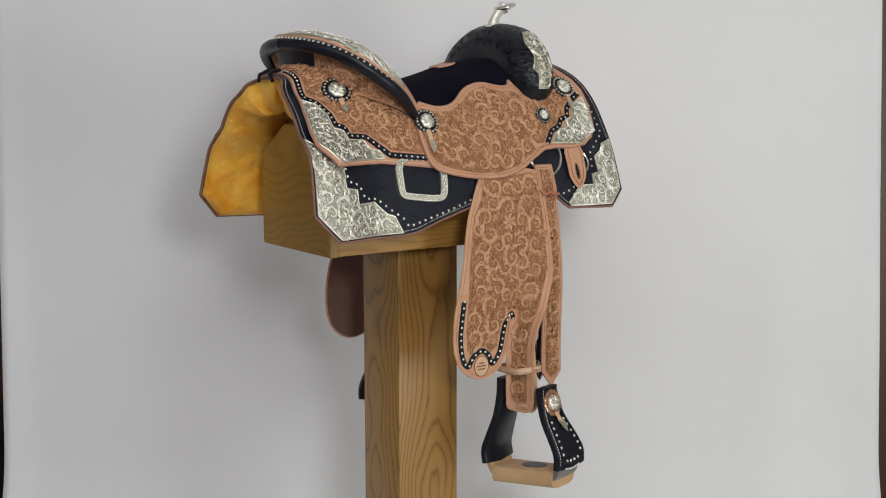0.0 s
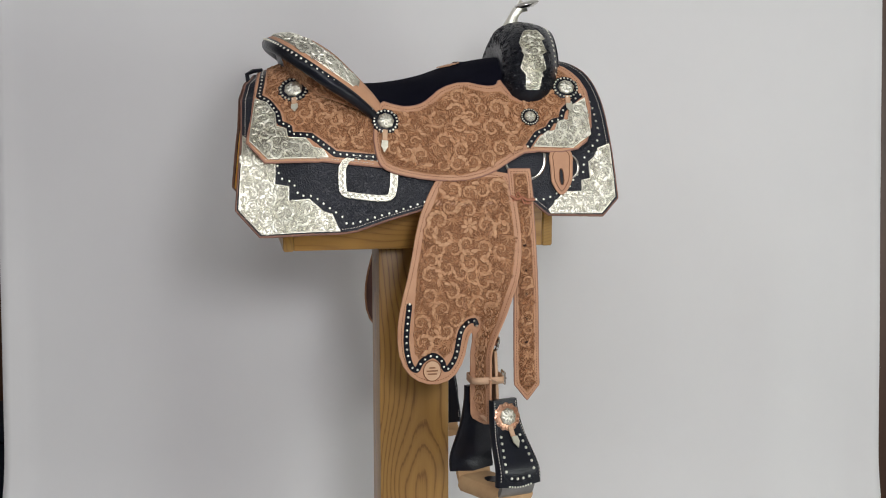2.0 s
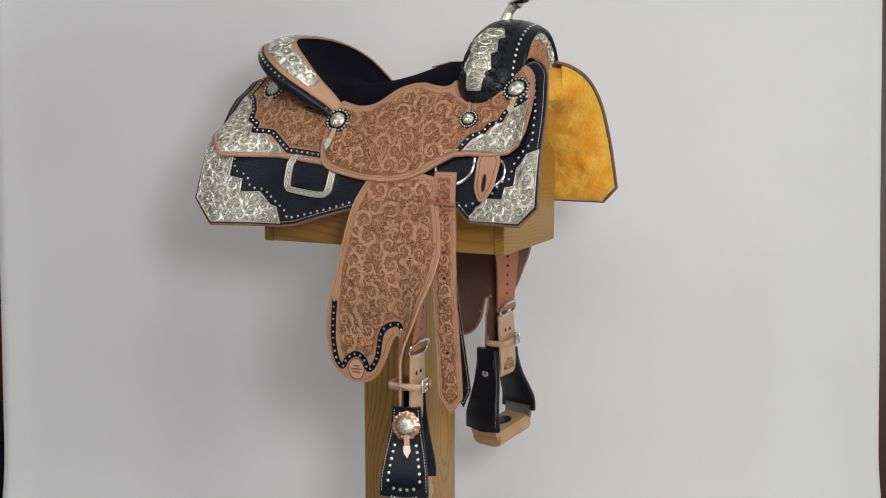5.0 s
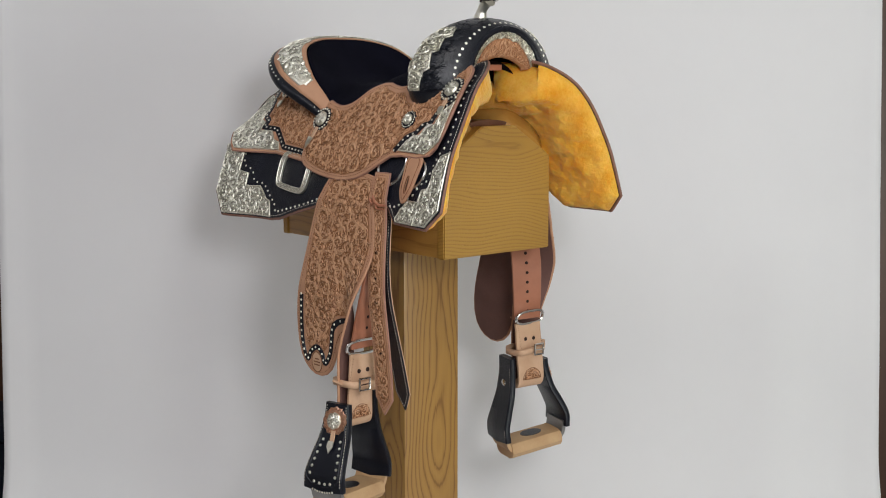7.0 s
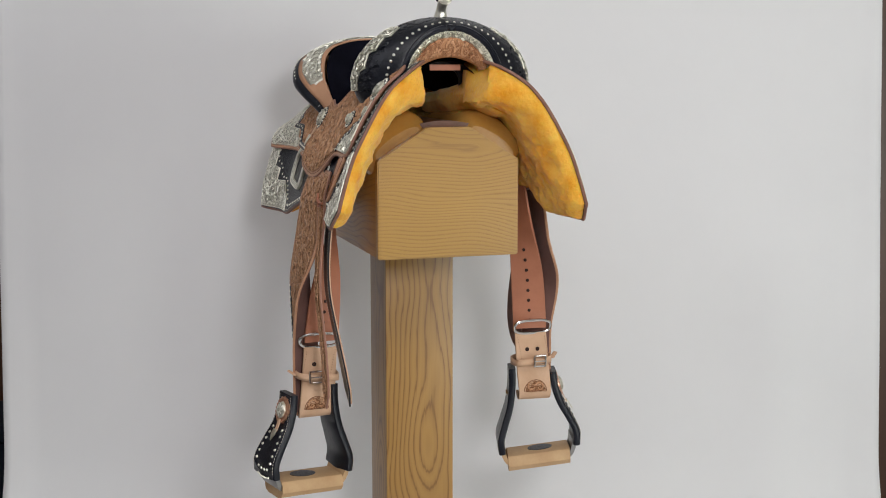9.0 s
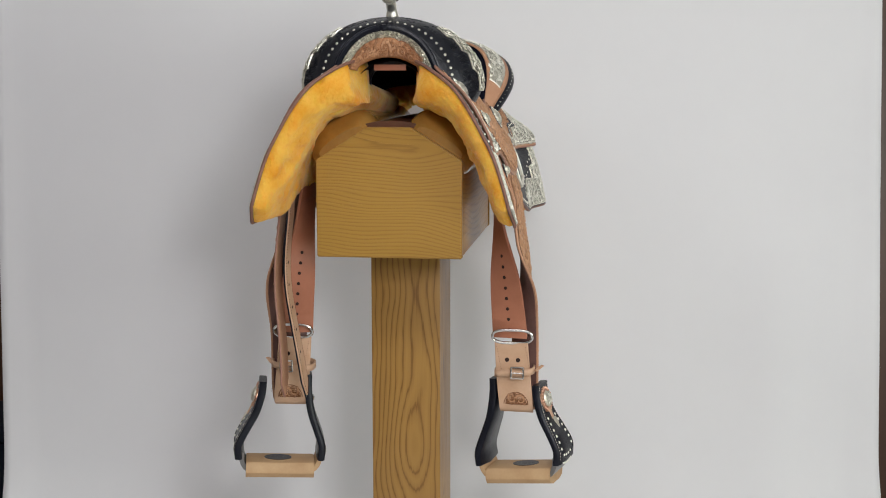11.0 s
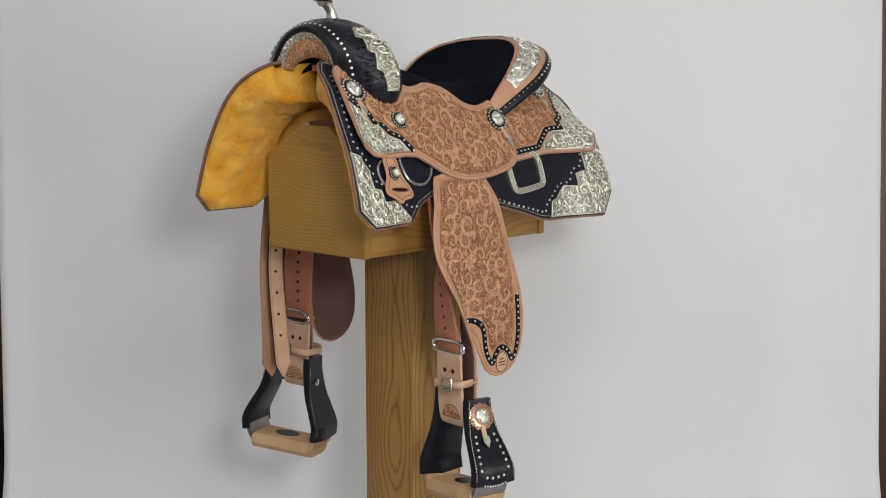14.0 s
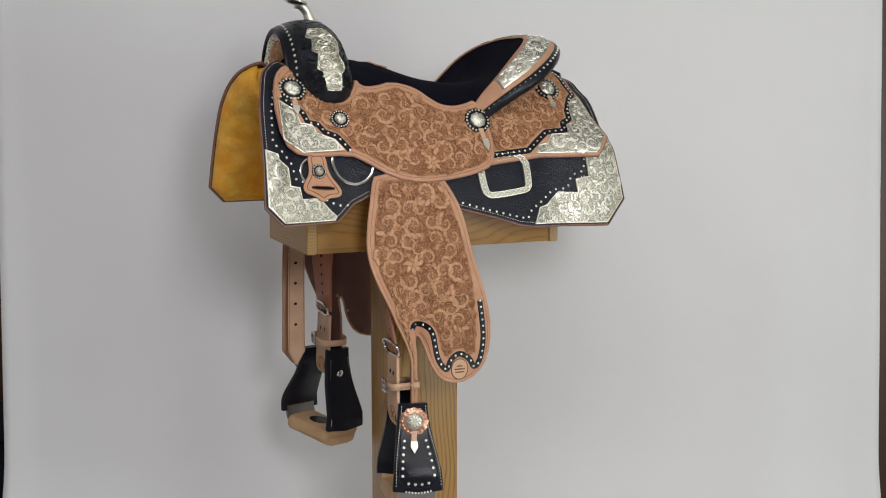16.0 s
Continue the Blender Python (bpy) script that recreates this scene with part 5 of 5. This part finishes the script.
    def pr(a, b, off):
        phi, kk = a / 0.09, .70 - (.125) * b / 0.0165
        return (.2795 - .004 * b / .0165 + .003 * math.sin(math.pi * b / .0165) + off, kk * .131 * math.cos(phi), FORK_CZ + .002 + (kk * .145 - .0012) * math.sin(phi))
    foliage("engraving", [(0.0, 0.0), (math.pi * .09, 0.0), (math.pi * .09, .0165), (0.0, .0165)], pr, 0.001, ar, M_SILVERLEAF, "engraved scrolls in bright silver", 65, 0.0075, 0.0035, 0.0012, 0.0005, line=M_TARNISH, cut=0.0008)
    gf = arch("gullet_face", .575, .47, .275, .262, M_GROUND, "carved tan leather gullet face", 0.027, 19)

    def pg(a, b, off):
        t = b / 0.03
        phi = a / 0.075
        kk = .575 + (.47 - .575) * t
        z = FORK_CZ + .002 + (kk * .145 - .0012) * math.sin(phi)
        y = kk * .131 * math.cos(phi)
        z += (min(z, .027 - .020 * (abs(y) / .06) ** 2) - z) * t
        return (.2755 - .013 * t + .003 * math.sin(math.pi * t) + off, y, z)
    foliage("carving", [(0.026, 0.001), (math.pi * .075 - .026, 0.001), (math.pi * .075 - .026, .028), (0.026, .028)], pg, 0.001, gf, M_LEAF, "carved leaf scrolls in tan leather", 66, 0.011, 0.004, 0.001, 0.0005, line=M_GROOVE)
    # black sheet that puts shade into the gullet tunnel, and its pale cross strap
    verts, faces = [], []
    for i in range(25):
        phi = radians(28) + radians(124) * i / 24
        for x in (.245, .18, .09):
            verts.append((x, .064 * math.cos(phi), -.03 + .05 * math.sin(phi)))
    for i in range(24):
        for j in range(2):
            a = i * 3 + j
            faces.append((a, a + 1, a + 4, a + 3))
    mesh_object("gullet_shade", verts, faces, M_SUEDE, fk, "black sheet standing in for the shade inside the gullet")
    part("gullet_strap", box_bm(.236, .240, -.03, .03, .002, .013, .001), M_ROSE, fk, "narrow leather strap across the gullet")
    return fk


def horn(saddle):
    h = tube("horn", catmull([(.208, 0, .090), (.212, 0, .104), (.217, 0, .116), (.226, 0, .127), (.236, 0, .134)], 5),
             list(np.interp(np.linspace(0, 1, 21), [0, .15, .45, .8, 1], [.0165, .013, .0095, .010, .014])), M_SILVERLEAF, saddle, "polished silver horn neck", 20, False, 1.0, (0, 1, 0.01))
    verts, faces = [], []
    k, prof = 32, ((0.0, -.008), (.016, -.008), (.027, -.004), (.031, .0), (.031, .002), (.027, .006), (.015, .0085), (0.0, .009))
    m = Matrix.Translation((.242, 0, .136)) @ Matrix.Rotation(radians(-15), 4, "Y")
    for r, z in prof:
        for q in range(k):
            g = 2 * math.pi * q / k
            verts.append(m @ Vector((r * 0.86 * math.cos(g), r * 0.64 * math.sin(g), z * 0.8)))
    for i in range(len(prof) - 1):
        for q in range(k):
            w = (q + 1) % k
            faces.append((i * k + q, i * k + w, (i + 1) * k + w, (i + 1) * k + q))
    mesh_object("horn_cap", verts, faces, M_STEEL, h, "dished silver horn cap")
    return h


RIM = [(-.078, .152, -.090), (-.100, .163, -.068), (-.14, .179, -.036), (-.185, .184, -.006), (-.228, .168, .025), (-.262, .125, .049), (-.280, .065, .061), (-.285, 0, .065)]
INNER = [(-.078, .142, -.070), (-.095, .144, -.046), (-.130, .144, -.009), (-.165, .135, .026), (-.195, .114, .049), (-.218, .080, .062), (-.232, .042, .068), (-.237, 0, .069)]
BASE = [(-.080, .152, -.094), (-.104, .156, -.082), (-.145, .158, -.064), (-.185, .148, -.050), (-.22, .128, -.038), (-.246, .096, -.030), (-.262, .052, -.022), (-.267, 0, -.020)]


def mirror_line(half, n=8, wide=1.0):
    """A line over both sides; the cantle leans a little to one of them."""
    pts = catmull(half, n)
    return pts + [np.array((p[0], -p[1] * (1 + (wide - 1) * smooth01((p[2] + 0.07) / 0.06)), p[2])) for p in reversed(pts[:-1])]


def spaced(rows, step):
    """Rows of place and direction at even steps of the place."""
    a = np.array(rows)
    cum = np.concatenate([[0], np.cumsum(np.linalg.norm(np.diff(a[:, :3], axis=0), axis=1))])
    return [np.array([np.interp(s, cum, a[:, k]) for k in range(6)]) for s in np.arange(0, cum[-1], step)]


def cantle(saddle):
    rim, inner, base = mirror_line(RIM, wide=1.06), mirror_line(INNER, wide=1.05), mirror_line(BASE)
    n = len(rim)

    def lay(t0, t1, bulge, name, mat, label, lift=0.0, m=6):
        verts, faces = [], []
        for a, b in zip(rim, inner):
            for j in range(m + 1):
                t = t0 + (t1 - t0) * j / m
                p = a + (b - a) * t
                verts.append((p[0], p[1], p[2] + bulge * math.sin(math.pi * t) + lift))
        for i in range(n - 1):
            for j in range(m):
                q = i * (m + 1) + j
                faces.append((q, q + 1, q + m + 2, q + m + 1))
        ob = mesh_object(name, verts, faces, mat, ct, label)
        so = ob.modifiers.new("sheet", "SOLIDIFY")
        so.thickness = 0.003
        return ob
    # back of the cantle
    verts, faces = [], []
    m = 10
    for a, b in zip(rim, base):
        for j in range(m + 1):
            t = j / m
            p = a + (b - a) * t
            q = 0.25 * math.sin(math.pi * t) * np.linalg.norm(b - a)
            c = np.array((-.13, 0, 0)) - np.array((p[0], p[1], 0))
            c /= np.linalg.norm(c) + 1e-9
            verts.append(tuple(p + c * q * 0.35))
    for i in range(n - 1):
        for j in range(m):
            q = i * (m + 1) + j
            faces.append((q, q + 1, q + m + 2, q + m + 1))
    ct = mesh_object("cantle", verts, faces, M_TAN, saddle, "high tan leather cantle with a silver-mounted rim")

    def pb(a, b, off):
        s = a / 0.5 * (n - 1)
        i = min(int(s), n - 2)
        f = s - i
        p0 = rim[i] + (rim[i + 1] - rim[i]) * f
        p1 = base[i] + (base[i + 1] - base[i]) * f
        t = b / 0.09
        p = p0 + (p1 - p0) * t
        q = 0.25 * math.sin(math.pi * t) * np.linalg.norm(p1 - p0)
        c = np.array((-.13, 0, 0)) - np.array((p[0], p[1], 0))
        c /= np.linalg.norm(c) + 1e-9
        return tuple(p + c * (q * 0.35 - off))
    foliage("carving", [(0.06, .018), (0.20, .018), (0.20, .086), (.06, .086)], pb, 0.0006, ct, M_LEAF, "carved leaf scrolls in tan leather", 71, 0.013, h=0.0009, margin=0.001, line=M_GROOVE)
    foliage("carving", [(0.30, .018), (0.44, .018), (0.44, .086), (.30, .086)], pb, 0.0006, ct, M_LEAF, "carved leaf scrolls in tan leather", 72, 0.013, h=0.0009, margin=0.001, line=M_GROOVE)
    bk = [pb(a, b, 0.001) for a in np.linspace(.205, .295, 20) for b in np.linspace(.004, .089, 8)]
    bf = [(i * 8 + j, i * 8 + j + 1, i * 8 + j + 9, i * 8 + j + 8) for i in range(19) for j in range(7)]
    mesh_object("back_binding", bk, bf, M_BLACK, ct, "black leather back binding")
    # rolled binding, border, silver band
    path = [a + (b - a) * -0.02 - np.array((0, 0, .011)) for a, b in zip(rim, inner)]
    rr = list(np.interp(np.abs(np.linspace(-1, 1, n)), [0, .6, .9, 1], [.0135, .0125, .0085, .005]))
    tube("rolled_binding", path, rr, M_BLACK, ct, "rolled black leather binding", 12)
    lay(-0.02, 1.02, 0.004, "rim_leather", M_TAN, "tan leather rim")
    i0, i1 = int(n * .13), int(n * .87)
    verts, faces = [], []
    m = 6
    sub = list(range(i0, i1 + 1))
    for i in sub:
        a, b = rim[i], inner[i]
        for j in range(m + 1):
            t = 0.14 + 0.72 * j / m
            p = a + (b - a) * t
            verts.append((p[0], p[1], p[2] + 0.004 * math.sin(math.pi * t) + 0.0022))
    for i in range(len(sub) - 1):
        for j in range(m):
            q = i * (m + 1) + j
            faces.append((q, q + 1, q + m + 2, q + m + 1))
    sv = mesh_object("rim_plate", verts, faces, M_SILVER, saddle, "engraved silver band round the cantle")
    so = sv.modifiers.new("sheet", "SOLIDIFY")
    so.thickness = 0.002

    def pc(a, b, off):
        s = a / 0.5 * (n - 1)
        i = min(max(int(s), 0), n - 2)
        f = s - i
        p0 = rim[i] + (rim[i + 1] - rim[i]) * f
        p1 = inner[i] + (inner[i + 1] - inner[i]) * f
        t = b / 0.05
        p = p0 + (p1 - p0) * t
        return (p[0], p[1], p[2] + .004 * math.sin(math.pi * t) + off)
    foliage("engraving", [(.067, .0075), (.433, .0075), (.433, .0425), (.067, .0425)], pc, 0.0044, sv, M_SILVERLEAF, "engraved scrolls in bright silver", 73, 0.012, 0.0035, 0.0010, 0.0008, line=M_TARNISH, cut=0.0008)
    for e0, e1, sd in ((.012, .062, 74), (.438, .488, 75)):
        foliage("carving", [(e0, .008), (e1, .008), (e1, .044), (e0, .044)], pc, 0.0034, ct, M_LEAF, "carved leaves in tan leather", sd, 0.010, 0.0035, 0.0008, 0.001, line=M_GROOVE)
    line = []
    for p, q, r in zip(path, rim, rr):
        o = np.array((q[0] + .13, q[1], 0))
        o /= np.linalg.norm(o)
        line.append(np.concatenate([p + r * (0.62 * o + np.array((0, 0, .78))), 0.62 * o + np.array((0, 0, .78))]))
    items = [dome_data(p[:3], p[3:], .0028, .0024, 2, 8) for p in spaced(line, 0.0125)[1:-1]]
    v, f = join_data(items)
    tagged(mesh_object("studs", v, f, M_SILVERLEAF, ct, "row of small domed silver studs"), kind="stuff")
    return ct


def seat(saddle):
    edge = [(.185, .114, -.010), (.165, .132, -.032), (.128, .130, -.039), (.085, .122, -.030), (.041, .128, -.042), (.010, .136, -.066), (-.020, .138, -.077), (-.05, .139, -.077), (-.083, .142, -.070)] + INNER[1:]
    mid = [(.19, .030), (.165, .028), (.115, .020), (.065, .008), (.02, -.006), (-.02, -.016), (-.055, -.021), (-.085, -.023), (-.112, -.023), (-.135, -.020), (-.155, -.012), (-.175, .003), (-.195, .022), (-.213, .040), (-.227, .057), (-.237, .069)]
    e, c = catmull(edge, 4), catmull([(x, 0, z) for x, z in mid], 4)
    verts, faces = [], []
    m = 24
    for a, b in zip(e, c):
        for j in range(m + 1):
            w = -1 + 2 * j / m
            x = b[0] + (a[0] - b[0]) * abs(w) ** 2
            z = b[2] + (a[2] - b[2]) * abs(w) ** 2.2
            z += 0.0015 * noise.noise((x * 14, w * 4, 2))
            verts.append((x, a[1] * w, z))
    for i in range(len(e) - 1):
        for j in range(m):
            q = i * (m + 1) + j
            faces.append((q, q + 1, q + m + 2, q + m + 1))
    st = mesh_object("seat", verts, faces, M_SUEDE, saddle, "black suede seat")
    so = st.modifiers.new("suede", "SOLIDIFY")
    so.thickness = 0.004

    def top(x, y, off):
        z = np.interp(x, [p[0] for p in reversed(mid)], [p[1] for p in reversed(mid)])
        return (x, y, z - 0.045 * (abs(y) / 0.14) ** 2.2 + off)
    panel("seat_patch", chaikin([(.055, -.024), (.095, -.03), (.10, 0), (.095, .03), (.055, .024), (.062, 0)], 1), top, 0.002, 0.002, M_TAN, st, "small tan leather patch", 0.01)
    return st


def make_saddle():
    s = tagged(new("saddle"), "carved tan and black leather western show saddle with engraved silver", "saddle")
    for sgn in (-1, 1):
        saddle_side(s, sgn, sgn < 0)
        bar_padding(s, sgn)
        fender(s, sgn)
        stirrup_straps(s, sgn)
        stirrup(s, sgn)
    billet(s)
    pl = side_place(-1)
    tube("rear_lace", [pl(-.300, .004, .012), pl(-.318, .01, .014), pl(-.330, .02, .008), pl(-.328, .03, -.004)], 0.004, M_BLACK, s, "black leather lace joining the skirts", 6)
    pl = side_place(1)
    tube("rear_lace", [pl(-.300, .004, .012), pl(-.318, .01, .014), pl(-.330, .02, .008), pl(-.328, .03, -.004)], 0.004, M_BLACK, s, "black leather lace joining the skirts", 6)
    fork(s)
    horn(s)
    cantle(s)
    seat(s)
    return s


stand = saddle_stand()
saddle = make_saddle()
saddle.location = (0, 0, CZ)


# ---------------------------------------------------------------- turning
TURN = [(0.0, 34.60), (0.5, 28.31), (1.0, 22.10), (1.5, 16.0), (2.0, 10.05), (2.5, 4.23), (3.0, -1.55), (3.5, -7.41), (4.0, -13.36), (4.2, -15.77), (5.25, -28.45), (6.3, -41.1), (7.0, -49.40), (7.5, -55.19),
        (8.0, -60.97), (8.5, -66.89), (9.0, -72.94), (9.2, -75.39), (10.25, -88.45), (11.3, -101.39), (12.0, -109.79), (12.5, -115.57), (13.0, -121.25), (13.5, -126.99), (14.0, -132.91), (14.5, -139.06),
        (15.0, -145.26), (15.5, -151.40), (16.0, -157.45)]


def motions():
    walk(stand, [(t, pose(0, 0, 0, 0, 0, a)) for t, a in TURN])
    walk(saddle, [(t, pose(0, 0, CZ, 0, 0, a)) for t, a in TURN])


motions()
